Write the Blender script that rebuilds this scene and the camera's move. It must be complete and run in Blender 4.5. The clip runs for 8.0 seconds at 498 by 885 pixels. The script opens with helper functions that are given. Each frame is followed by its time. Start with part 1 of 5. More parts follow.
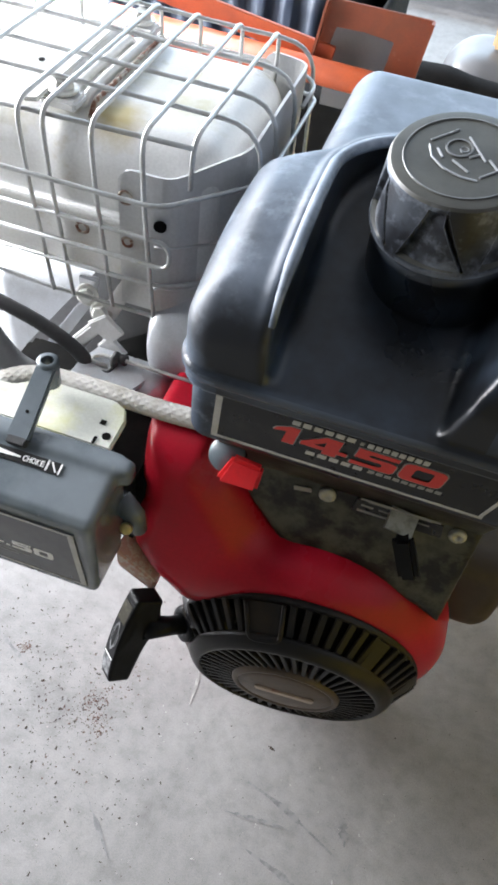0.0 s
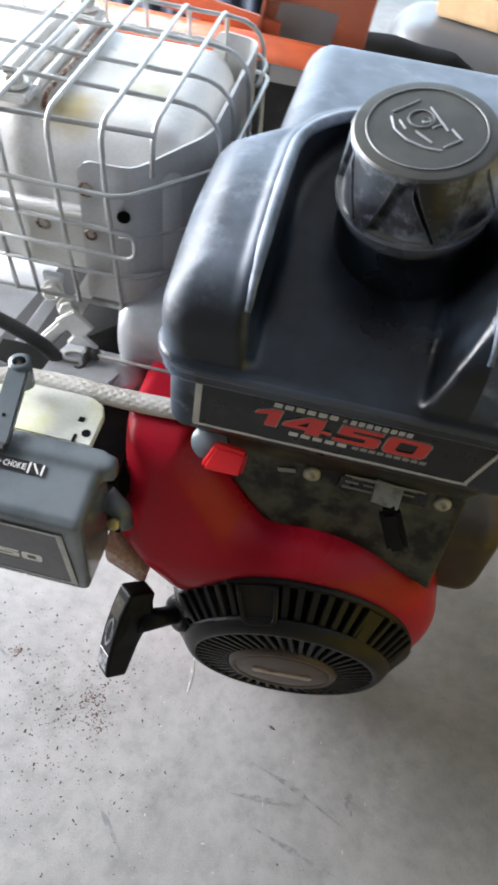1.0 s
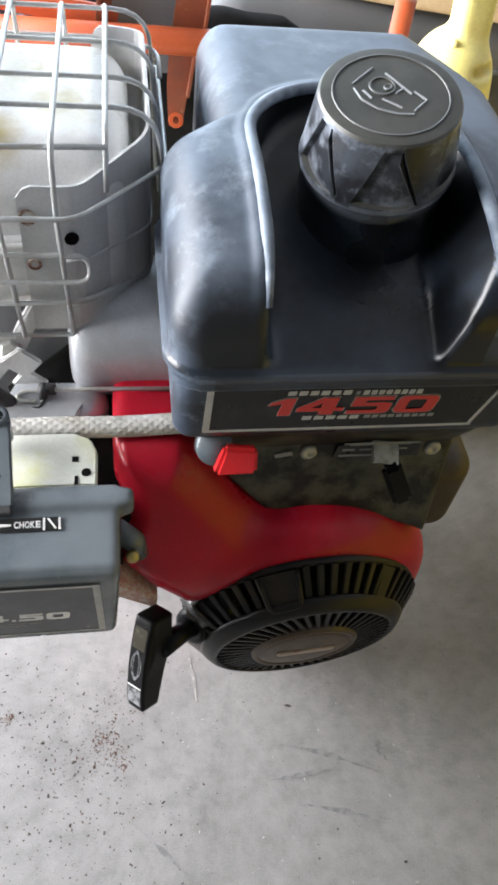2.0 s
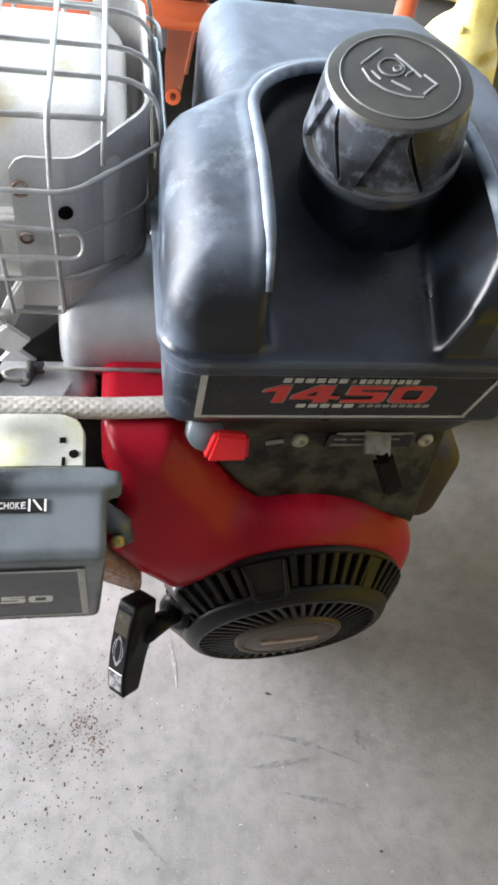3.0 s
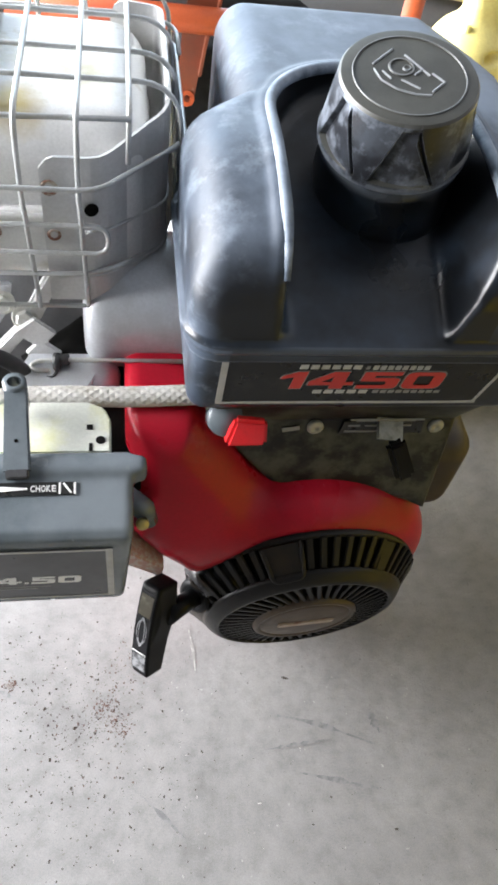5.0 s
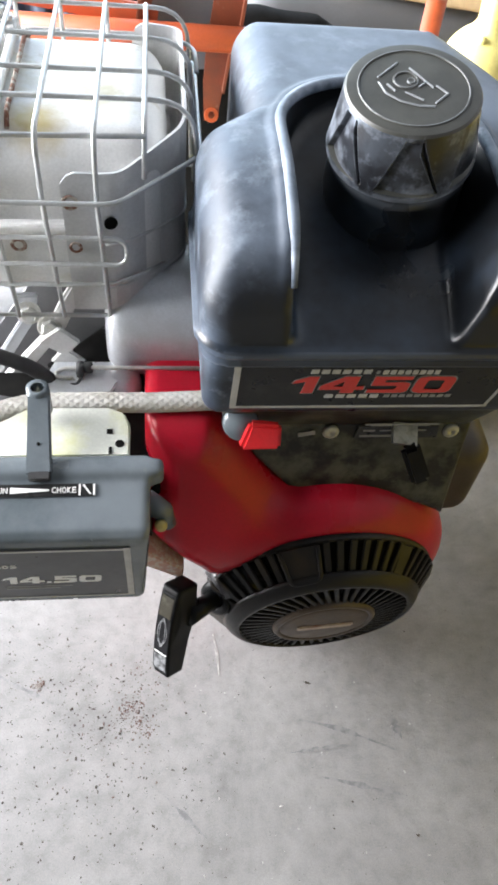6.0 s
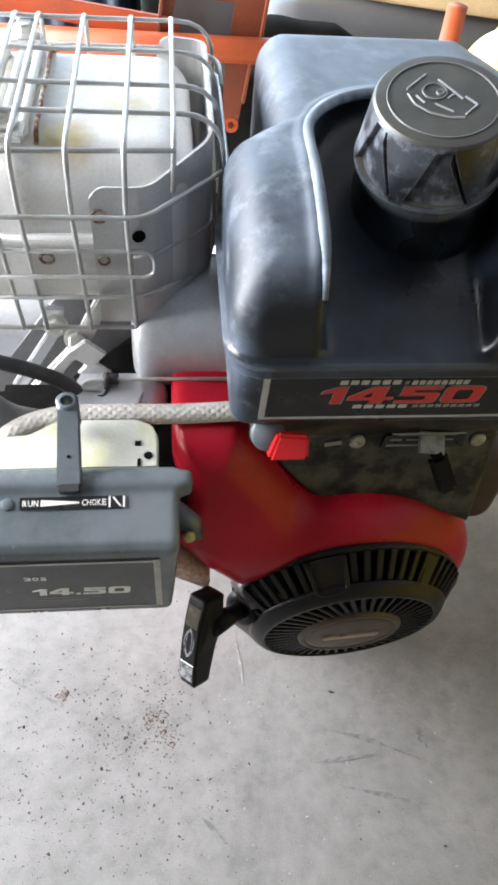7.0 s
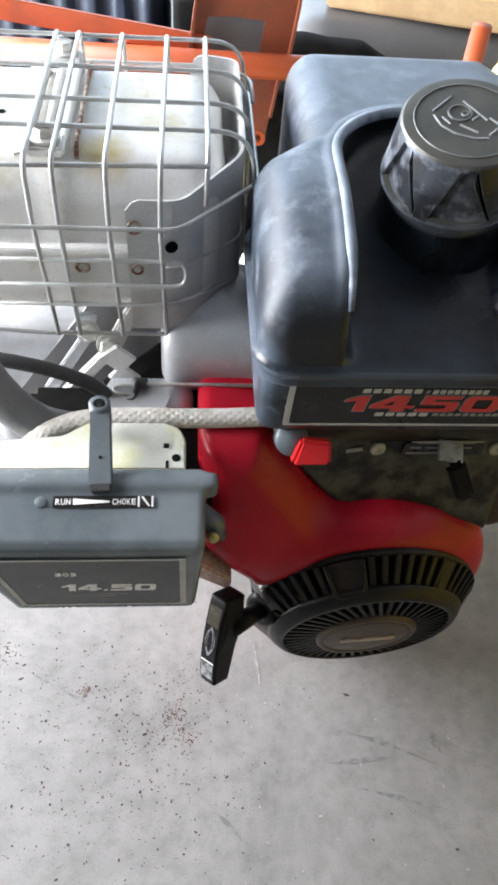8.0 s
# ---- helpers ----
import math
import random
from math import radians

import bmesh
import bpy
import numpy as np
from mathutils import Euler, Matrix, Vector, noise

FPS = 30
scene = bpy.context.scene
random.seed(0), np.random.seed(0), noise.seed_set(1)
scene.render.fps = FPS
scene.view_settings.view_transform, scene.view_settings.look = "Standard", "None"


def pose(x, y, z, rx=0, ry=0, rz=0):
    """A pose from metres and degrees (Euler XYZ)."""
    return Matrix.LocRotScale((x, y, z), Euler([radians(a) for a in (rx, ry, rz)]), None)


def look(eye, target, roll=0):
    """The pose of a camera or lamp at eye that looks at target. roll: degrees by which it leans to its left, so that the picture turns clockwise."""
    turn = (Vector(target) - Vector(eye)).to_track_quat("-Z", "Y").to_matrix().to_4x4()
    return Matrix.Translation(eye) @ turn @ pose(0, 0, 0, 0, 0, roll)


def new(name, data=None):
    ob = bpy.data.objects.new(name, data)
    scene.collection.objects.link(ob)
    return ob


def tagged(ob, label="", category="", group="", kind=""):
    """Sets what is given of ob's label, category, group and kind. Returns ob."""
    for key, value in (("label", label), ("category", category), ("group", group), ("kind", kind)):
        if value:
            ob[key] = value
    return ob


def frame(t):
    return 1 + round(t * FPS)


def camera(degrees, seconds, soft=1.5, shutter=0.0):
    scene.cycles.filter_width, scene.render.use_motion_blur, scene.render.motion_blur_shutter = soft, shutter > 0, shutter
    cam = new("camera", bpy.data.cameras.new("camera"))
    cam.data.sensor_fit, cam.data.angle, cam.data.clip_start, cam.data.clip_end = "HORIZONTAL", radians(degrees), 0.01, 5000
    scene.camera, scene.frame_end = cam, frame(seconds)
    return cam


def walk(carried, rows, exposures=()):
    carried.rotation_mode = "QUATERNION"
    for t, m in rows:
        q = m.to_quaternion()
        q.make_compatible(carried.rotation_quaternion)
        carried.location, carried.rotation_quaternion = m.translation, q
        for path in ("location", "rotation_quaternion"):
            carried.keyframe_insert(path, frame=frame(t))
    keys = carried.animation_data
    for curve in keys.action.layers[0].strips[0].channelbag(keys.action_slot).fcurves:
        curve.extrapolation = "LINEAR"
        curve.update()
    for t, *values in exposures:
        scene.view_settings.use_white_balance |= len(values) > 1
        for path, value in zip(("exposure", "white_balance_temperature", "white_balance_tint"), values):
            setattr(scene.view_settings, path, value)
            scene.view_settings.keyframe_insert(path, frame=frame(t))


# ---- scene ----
cam = camera(37.0, 8.0, soft=3.2, shutter=0.4)
PATH = [
    (0, 0.0365, -0.3301, 0.8355, 39.87, -5.80, 17.91),
    (0.5, 0.0347, -0.3298, 0.8335, 39.55, -5.44, 16.37),
    (1, 0.0254, -0.3315, 0.8351, 39.02, -4.88, 12.79),
    (1.2, -0.0535, -0.3233, 0.8417, 38.27, -3.44, 0.70),
    (1.5, -0.0868, -0.3212, 0.8295, 38.85, -3.03, -5.65),
    (1.7, -0.0936, -0.3239, 0.8291, 39.03, -4.07, -6.53),
    (2.8, -0.1091, -0.3191, 0.8187, 38.41, -7.74, -6.71),
    (3, -0.1076, -0.3172, 0.8191, 37.97, -7.91, -6.44),
    (3.5, -0.1105, -0.3199, 0.8192, 37.70, -8.36, -6.33),
    (4, -0.1133, -0.3237, 0.8225, 37.42, -8.00, -6.31),
    (4.5, -0.1149, -0.3314, 0.8262, 37.69, -7.31, -6.25),
    (4.7, -0.1202, -0.3333, 0.8279, 37.75, -7.39, -6.54),
    (5.8, -0.1060, -0.3558, 0.8359, 38.95, -5.04, -5.03),
    (6, -0.1038, -0.3552, 0.8387, 38.83, -4.75, -4.66),
    (6.5, -0.1089, -0.3537, 0.8391, 39.09, -4.33, -4.52),
    (7, -0.1162, -0.3511, 0.8409, 39.20, -3.84, -4.39),
    (7.5, -0.1191, -0.3524, 0.8448, 39.24, -3.06, -3.90),
    (8, -0.1252, -0.3645, 0.8542, 39.65, -3.62, -2.80),
]
walk(cam, [(t, pose(x, y, z, rx, ry, rz)) for t, x, y, z, rx, ry, rz in PATH],
     [(0, 0.20, 6300, 10), (1.0, 0.18, 6300, 10), (1.6, 0.12, 6450, 10), (3.0, 0.36, 6450, 10), (4.7, 0.36, 6450, 10), (6.5, 0.36, 6450, 10), (7.1, 0.20, 6450, 10), (8.0, 0.13, 6450, 10)])

# ---- world and light ----
world = bpy.data.worlds.new("sky")
scene.world = world
world.use_nodes = True
wn = world.node_tree.nodes
wl = world.node_tree.links
sky = wn.new("ShaderNodeTexSky")
sky.sky_type, sky.sun_disc = "NISHITA", False
sky.sun_elevation, sky.sun_rotation = radians(40), radians(250)
wl.new(sky.outputs[0], wn["Background"].inputs[0])
wn["Background"].inputs[1].default_value = 0.1


def area(name, place, target, size_x, size_y, power, colour):
    data = bpy.data.lights.new(name, "AREA")
    data.shape, data.size, data.size_y, data.energy, data.color = "RECTANGLE", size_x, size_y, power, colour
    ob = new(name, data)
    ob.matrix_world = look(place, target)
    return ob


# daylight in the open garage door and in a side opening
area("side_daylight", (-1.56, 0.875, 0.85), (0, 0.875, 0.85), 2.34, 1.5, 299, (0.925, 0.921, 0.935))
area("door_daylight", (-0.43, 2.20, 1.15), (-0.43, 0, 1.15), 2.2, 2.2, 52, (0.68, 0.85, 1.0))


# ---- materials ----
def material(name, colour, rough=0.6, metal=0.0, second=None, scale=30.0, amount=0.5, fine=400.0, bump=0.15, edge=(0.45, 0.65),
             third=None, third_scale=8.0, third_edge=(0.55, 0.75), rough_vary=0.12, coat=0.0, per_object=0.0, spec=0.5, worn=None, worn_edge=(0.53, 0.60), dust_sheen=None, shade_stain=None):
    """Base colour with patches of a second and a third colour, fine grain in colour, gloss and relief."""
    m = bpy.data.materials.new(name)
    m.use_nodes = True
    n, k = m.node_tree.nodes, m.node_tree.links
    b = n["Principled BSDF"]
    b.inputs["Metallic"].default_value = metal
    b.inputs["Coat Weight"].default_value = coat
    b.inputs["Coat Roughness"].default_value = 0.15
    b.inputs["Specular IOR Level"].default_value = spec
    geo = n.new("ShaderNodeNewGeometry")

    def noisy(size, detail, rough_n=0.6):
        t = n.new("ShaderNodeTexNoise")
        t.inputs["Scale"].default_value, t.inputs["Detail"].default_value, t.inputs["Roughness"].default_value = size, detail, rough_n
        k.new(geo.outputs["Position"], t.inputs["Vector"])
        return t.outputs["Fac"]

    def stepped(value, low, high):
        r = n.new("ShaderNodeMapRange")
        r.inputs["From Min"].default_value, r.inputs["From Max"].default_value = low, high
        k.new(value, r.inputs["Value"])
        return r.outputs["Result"]

    def times(value, factor):
        t = n.new("ShaderNodeMath")
        t.operation = "MULTIPLY"
        t.inputs[1].default_value = factor
        k.new(value, t.inputs[0])
        return t.outputs[0]

    def mixed(fac, a, c):
        x = n.new("ShaderNodeMix")
        x.data_type = "RGBA"
        k.new(fac, x.inputs[0])
        for socket, v in ((x.inputs[6], a), (x.inputs[7], c)):
            if isinstance(v, tuple):
                socket.default_value = (*v, 1)
            else:
                k.new(v, socket)
        return x.outputs[2]

    grain = noisy(fine, 3)
    tone = mixed(grain, tuple(v * 0.82 for v in colour), tuple(min(1, v * 1.18) for v in colour))
    if second:
        tone = mixed(times(stepped(noisy(scale, 6), *edge), amount), tone, second)
    if third:
        tone = mixed(stepped(noisy(third_scale, 7, 0.7), *third_edge), tone, third)
    if dust_sheen:
        # dust, with the sky's sheen painted in, lightens what faces up, in patches
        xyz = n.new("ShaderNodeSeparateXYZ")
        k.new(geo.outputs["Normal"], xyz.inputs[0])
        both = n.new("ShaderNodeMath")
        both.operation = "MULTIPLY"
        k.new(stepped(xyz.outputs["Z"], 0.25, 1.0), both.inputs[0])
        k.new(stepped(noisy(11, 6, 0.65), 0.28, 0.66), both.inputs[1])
        tone = mixed(times(both.outputs[0], 0.9), tone, dust_sheen)
    if shade_stain:
        # a ragged patch round a spot: painted shade (tank hump) or heat stain (muffler)
        spot, reach, bare = shade_stain
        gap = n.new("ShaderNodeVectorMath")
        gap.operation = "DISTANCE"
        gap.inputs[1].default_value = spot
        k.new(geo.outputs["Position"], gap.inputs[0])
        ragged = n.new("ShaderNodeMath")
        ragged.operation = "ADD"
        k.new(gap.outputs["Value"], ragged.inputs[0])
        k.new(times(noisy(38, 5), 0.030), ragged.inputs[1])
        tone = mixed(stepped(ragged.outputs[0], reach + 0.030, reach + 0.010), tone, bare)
    if worn:
        tone = mixed(stepped(geo.outputs["Pointiness"], *worn_edge), tone, worn)
    if per_object:
        info = n.new("ShaderNodeObjectInfo")
        hsv = n.new("ShaderNodeHueSaturation")
        r = n.new("ShaderNodeMapRange")
        r.inputs["To Min"].default_value, r.inputs["To Max"].default_value = 1 - per_object, 1 + per_object
        k.new(info.outputs["Random"], r.inputs["Value"])
        k.new(r.outputs["Result"], hsv.inputs["Value"])
        k.new(tone, hsv.inputs["Color"])
        tone = hsv.outputs["Color"]
    k.new(tone, b.inputs["Base Color"])
    r = n.new("ShaderNodeMapRange")
    r.inputs["To Min"].default_value, r.inputs["To Max"].default_value = max(0.03, rough - rough_vary), min(1, rough + rough_vary)
    k.new(noisy(scale * 1.7, 4), r.inputs["Value"])
    k.new(r.outputs["Result"], b.inputs["Roughness"])
    if bump:
        bp = n.new("ShaderNodeBump")
        bp.inputs["Strength"].default_value, bp.inputs["Distance"].default_value = bump, 0.001
        k.new(grain, bp.inputs["Height"])
        k.new(bp.outputs["Normal"], b.inputs["Normal"])
    return m


def concrete():
    m = bpy.data.materials.new("concrete")
    m.use_nodes = True
    n, k = m.node_tree.nodes, m.node_tree.links
    b = n["Principled BSDF"]
    geo = n.new("ShaderNodeNewGeometry")

    def noisy(size, detail, rough=0.6, stretch=None):
        t = n.new("ShaderNodeTexNoise")
        t.inputs["Scale"].default_value, t.inputs["Detail"].default_value, t.inputs["Roughness"].default_value = size, detail, rough
        source = geo.outputs["Position"]
        if stretch:
            mp = n.new("ShaderNodeMapping")
            mp.inputs["Scale"].default_value, mp.inputs["Rotation"].default_value = stretch[0], stretch[1]
            k.new(source, mp.inputs["Vector"])
            source = mp.outputs["Vector"]
        k.new(source, t.inputs["Vector"])
        return t.outputs["Fac"]

    def ramp(value, stops):
        r = n.new("ShaderNodeValToRGB")
        while len(r.color_ramp.elements) < len(stops):
            r.color_ramp.elements.new(0.5)
        for e, (at, c) in zip(r.color_ramp.elements, stops):
            e.position, e.color = at, (*c, 1)
        k.new(value, r.inputs["Fac"])
        return r.outputs["Color"]

    def mix(kind, fac, a, c):
        x = n.new("ShaderNodeMix")
        x.data_type, x.blend_type = "RGBA", kind
        if isinstance(fac, float):
            x.inputs["Factor"].default_value = fac
        else:
            k.new(fac, x.inputs[0])
        for socket, v in ((x.inputs[6], a), (x.inputs[7], c)):
            if isinstance(v, tuple):
                socket.default_value = (*v, 1)
            else:
                k.new(v, socket)
        return x.outputs[2]

    base = ramp(noisy(7, 8, 0.65), [(0.25, (0.138, 0.136, 0.134)), (0.5, (0.194, 0.191, 0.189)), (0.75, (0.240, 0.237, 0.234))])
    base = mix("MULTIPLY", 0.42, base, ramp(noisy(55, 7, 0.72), [(0.34, (0.62, 0.62, 0.61)), (0.52, (1, 1, 1)), (0.72, (1.14, 1.13, 1.12))]))
    base = mix("MULTIPLY", 0.26, base, ramp(noisy(19, 6, 0.7), [(0.36, (0.74, 0.74, 0.73)), (0.56, (1.06, 1.06, 1.06))]))
    base = mix("MULTIPLY", 0.38, base, ramp(noisy(700, 3, 0.6), [(0.35, (0.62, 0.62, 0.62)), (0.6, (1.05, 1.05, 1.05))]))
    # trowel streaks and dirt specks
    base = mix("MULTIPLY", 0.35, base, ramp(noisy(5, 6, 0.65, ((1.0, 3.0, 1.0), (0, 0, radians(28)))), [(0.34, (0.70, 0.71, 0.72)), (0.46, (1, 1, 1))]))
    base = mix("MIX", ramp(noisy(240, 2, 0.5), [(0.70, (0, 0, 0)), (0.74, (0.8, 0.8, 0.8))]), base, (0.10, 0.09, 0.08))
    base = mix("MIX", ramp(noisy(150, 2, 0.4), [(0.71, (0, 0, 0)), (0.76, (0.10, 0.10, 0.10))]), base, (0.42, 0.41, 0.39))
    k.new(base, b.inputs["Base Color"])
    b.inputs["Roughness"].default_value = 0.72
    bp = n.new("ShaderNodeBump")
    bp.inputs["Strength"].default_value, bp.inputs["Distance"].default_value = 0.35, 0.0015
    k.new(noisy(180, 6, 0.65), bp.inputs["Height"])
    k.new(bp.outputs["Normal"], b.inputs["Normal"])
    return m


CONCRETE = concrete()
TANK = material("black_tank_plastic", (0.008, 0.011, 0.017), 0.50, spec=0.45, worn=(0.22, 0.26, 0.32), worn_edge=(0.525, 0.60), second=(0.055, 0.073, 0.102), scale=15, amount=0.85, edge=(0.36, 0.60), third=(0.26, 0.30, 0.35), third_scale=34, third_edge=(0.52, 0.85), fine=900, bump=0.06, rough_vary=0.14, dust_sheen=(0.135, 0.165, 0.210), shade_stain=((-0.036, -0.004, 0.525), 0.030, (0.007, 0.009, 0.013)))
SCUFFED = material("scuffed_tank_edge", (0.09, 0.113, 0.150), 0.55, second=(0.34, 0.39, 0.46), scale=34, amount=0.9, edge=(0.42, 0.66), third=(0.05, 0.065, 0.09), third_scale=70, third_edge=(0.56, 0.70), fine=700, bump=0.15, dust_sheen=(0.20, 0.24, 0.29))
# shaded copy of the tank plastic; its bluish patches paint the sky's sheen
SHADED = material("shaded_tank_plastic", (0.004, 0.005, 0.0065), 0.30, second=(0.040, 0.057, 0.084), scale=7, amount=0.75, edge=(0.46, 0.64), third=(0.050, 0.055, 0.040), third_scale=22, third_edge=(0.70, 0.88), worn=(0.15, 0.17, 0.20), worn_edge=(0.53, 0.60), fine=900, bump=0.05, rough_vary=0.10)
CAP = material("black_cap_plastic", (0.038, 0.038, 0.033), 0.42, second=(0.070, 0.070, 0.060), scale=30, amount=0.6, fine=700, bump=0.08, worn=(0.22, 0.23, 0.24), worn_edge=(0.54, 0.62))
CAP_SIDE = material("scuffed_black_plastic", (0.010, 0.011, 0.014), 0.34, second=(0.05, 0.058, 0.07), scale=40, amount=0.7, third=(0.40, 0.45, 0.53), third_scale=30, third_edge=(0.46, 0.86), fine=700, bump=0.1, worn=(0.34, 0.38, 0.44), worn_edge=(0.54, 0.60))
PANEL = material("dusty_black_plastic", (0.011, 0.011, 0.010), 0.42, second=(0.155, 0.155, 0.112), scale=24, amount=0.75, edge=(0.44, 0.74), third=(0.070, 0.070, 0.052), third_scale=48, third_edge=(0.50, 0.72), fine=800, bump=0.1, spec=0.25)
STICKER = material("black_label_film", (0.009, 0.009, 0.009), 0.3, spec=0.35, second=(0.045, 0.044, 0.038), scale=40, amount=0.6, edge=(0.52, 0.75), bump=0.03)
LABEL_GREY = material("grey_label_film", (0.022, 0.022, 0.022), 0.32, spec=0.4, second=(0.05, 0.05, 0.048), scale=40, amount=0.4, bump=0.03)
LABEL_EDGE = material("silver_label_print", (0.40, 0.395, 0.375), 0.42, second=(0.26, 0.255, 0.23), scale=60, amount=0.6, bump=0.03)
PRINT_WHITE = material("white_print", (0.72, 0.72, 0.70), 0.5, bump=0)
PRINT_DULL = material("worn_white_print", (0.44, 0.435, 0.41), 0.5, second=(0.31, 0.31, 0.285), scale=90, amount=0.6, bump=0)
PRINT_GREY = material("grey_print", (0.22, 0.22, 0.21), 0.5, bump=0)
PRINT_RED = material("red_print", (0.50, 0.030, 0.022), 0.45, bump=0)
RED = material("red_enamel", (0.38, 0.008, 0.022), 0.30, spec=0.18, second=(0.25, 0.011, 0.016), scale=9, amount=0.6, third=(0.14, 0.030, 0.020), third_scale=38, third_edge=(0.64, 0.86), coat=0.08, fine=300, bump=0.03, rough_vary=0.12)
RED_PLASTIC = material("bright_red_plastic", (0.58, 0.014, 0.018), 0.34, second=(0.5, 0.03, 0.03), scale=60, amount=0.5, bump=0.05)
STARTER = material("dirty_black_plastic", (0.0085, 0.008, 0.0078), 0.40, spec=0.25, second=(0.036, 0.025, 0.013), scale=18, amount=0.8, edge=(0.50, 0.72), fine=700, bump=0.12)
BADGE = material("brown_grimy_badge", (0.050, 0.030, 0.014), 0.45, second=(0.085, 0.055, 0.028), scale=35, amount=0.7, third=(0.020, 0.014, 0.010), third_scale=30, bump=0.15)
BADGE_MARK = material("worn_badge_stripe", (0.42, 0.33, 0.24), 0.35, metal=0.5, second=(0.20, 0.05, 0.025), scale=70, amount=0.7)
# grimy dark metal, and the shade inside holes and slots painted near black
DARK = material("dark_metal_and_holes", (0.0025, 0.0024, 0.0022), 0.85, spec=0.1, second=(0.010, 0.009, 0.007), scale=60, bump=0.1)
GRIP = material("black_grip_plastic", (0.005, 0.005, 0.0055), 0.34, spec=0.12, second=(0.012, 0.013, 0.014), scale=60, amount=0.5, bump=0.06)
GRIP_FILM = material("glossy_black_film", (0.007, 0.007, 0.008), 0.30, second=(0.022, 0.022, 0.023), scale=80, amount=0.6, edge=(0.5, 0.7), bump=0.04, spec=0.10, rough_vary=0.08)
GRIP_LABEL = material("worn_silver_print", (0.04, 0.04, 0.042), 0.35, second=(0.20, 0.205, 0.21), scale=110, amount=0.95, edge=(0.44, 0.58), spec=0.2)
GUIDE = material("glossy_dark_plastic", (0.020, 0.019, 0.020), 0.26, second=(0.045, 0.042, 0.045), scale=40, amount=0.5, bump=0.04, spec=0.4)
GRIP_PATCH = material("dull_gold_print", (0.035, 0.031, 0.020), 0.4, second=(0.10, 0.09, 0.06), scale=90, amount=0.8, bump=0.05, spec=0.15)
# its up-facing tone also paints the reflection from above on the sloping face
CLEANER = material("grey_green_plastic", (0.075, 0.092, 0.103), 0.24, second=(0.15, 0.170, 0.182), scale=14, amount=0.7, third=(0.28, 0.285, 0.24), third_scale=26, third_edge=(0.60, 0.82), fine=800, bump=0.08, dust_sheen=(0.165, 0.187, 0.205))
CREAM = material("cream_plastic", (0.66, 0.67, 0.60), 0.45, second=(0.55, 0.55, 0.26), scale=22, amount=0.8, edge=(0.5, 0.68), bump=0.05)
STEEL = material("dull_aluminium_shell", (0.62, 0.62, 0.61), 0.45, metal=0.08, second=(0.44, 0.40, 0.24), scale=13, amount=0.85, edge=(0.52, 0.68), third=(0.27, 0.20, 0.07), third_scale=17, third_edge=(0.59, 0.80), fine=500, bump=0.15, shade_stain=((-0.190, 0.150, 0.564), 0.014, (0.40, 0.32, 0.14)))
PALE_STEEL = material("pale_pressed_steel", (0.64, 0.64, 0.63), 0.42, metal=0.1, second=(0.50, 0.48, 0.42), scale=30, amount=0.5, bump=0.1)
SHIELD = material("grey_heat_shield_steel", (0.50, 0.505, 0.51), 0.45, metal=0.1, second=(0.40, 0.40, 0.39), scale=20, amount=0.5, bump=0.1)
CAST = material("cast_aluminium", (0.58, 0.60, 0.63), 0.34, metal=0.4, second=(0.42, 0.42, 0.42), scale=30, amount=0.5, fine=500, bump=0.12)
ZINC = material("zinc_plated_wire", (0.50, 0.51, 0.51), 0.34, metal=0.45, second=(0.33, 0.32, 0.29), scale=60, amount=0.5, bump=0.05)
RUST = material("rusty_steel", (0.22, 0.16, 0.13), 0.75, second=(0.46, 0.42, 0.39), scale=120, amount=0.8, third=(0.20, 0.085, 0.045), third_scale=110, third_edge=(0.5, 0.62), bump=0.5)
RUSTY_FOOT = material("speckled_rusty_paint", (0.44, 0.27, 0.235), 0.7, second=(0.50, 0.44, 0.41), scale=150, amount=0.9, edge=(0.47, 0.56), third=(0.08, 0.035, 0.025), third_scale=150, third_edge=(0.60, 0.68), bump=0.4)
BOLT = material("bolt_steel", (0.62, 0.62, 0.60), 0.36, metal=0.5, second=(0.42, 0.38, 0.27), scale=120, amount=0.4, bump=0.1)
RUST_RING = material("brown_rust", (0.15, 0.060, 0.035), 0.85, second=(0.40, 0.37, 0.32), scale=170, amount=1.0, edge=(0.46, 0.58), bump=0.3)
BRASS = material("yellow_zinc_screw", (0.50, 0.42, 0.16), 0.4, metal=0.7, second=(0.25, 0.2, 0.1), scale=120, amount=0.6, bump=0.1)
LEVER = material("greasy_steel", (0.30, 0.30, 0.26), 0.4, metal=0.5, second=(0.08, 0.08, 0.06), scale=120, amount=0.6)
PALE_SCREW = material("dusty_screw_head", (0.42, 0.41, 0.34), 0.55, metal=0.4, second=(0.22, 0.21, 0.16), scale=150, amount=0.7)
HOSE = material("white_braided_hose", (0.50, 0.485, 0.45), 0.75, second=(0.30, 0.275, 0.22), scale=40, amount=0.7, fine=900, bump=0.3)
RUBBER = material("dark_rubber", (0.030, 0.030, 0.032), 0.6, second=(0.07, 0.07, 0.07), scale=40, bump=0.15)
GREY_RUBBER = material("grey_rubber_hose", (0.155, 0.155, 0.16), 0.5, second=(0.20, 0.20, 0.20), scale=30, bump=0.15)
ORANGE = material("orange_paint", (0.40, 0.075, 0.022), 0.45, second=(0.24, 0.050, 0.022), scale=20, amount=0.7, third=(0.15, 0.06, 0.03), third_scale=40, third_edge=(0.64, 0.80), bump=0.08)
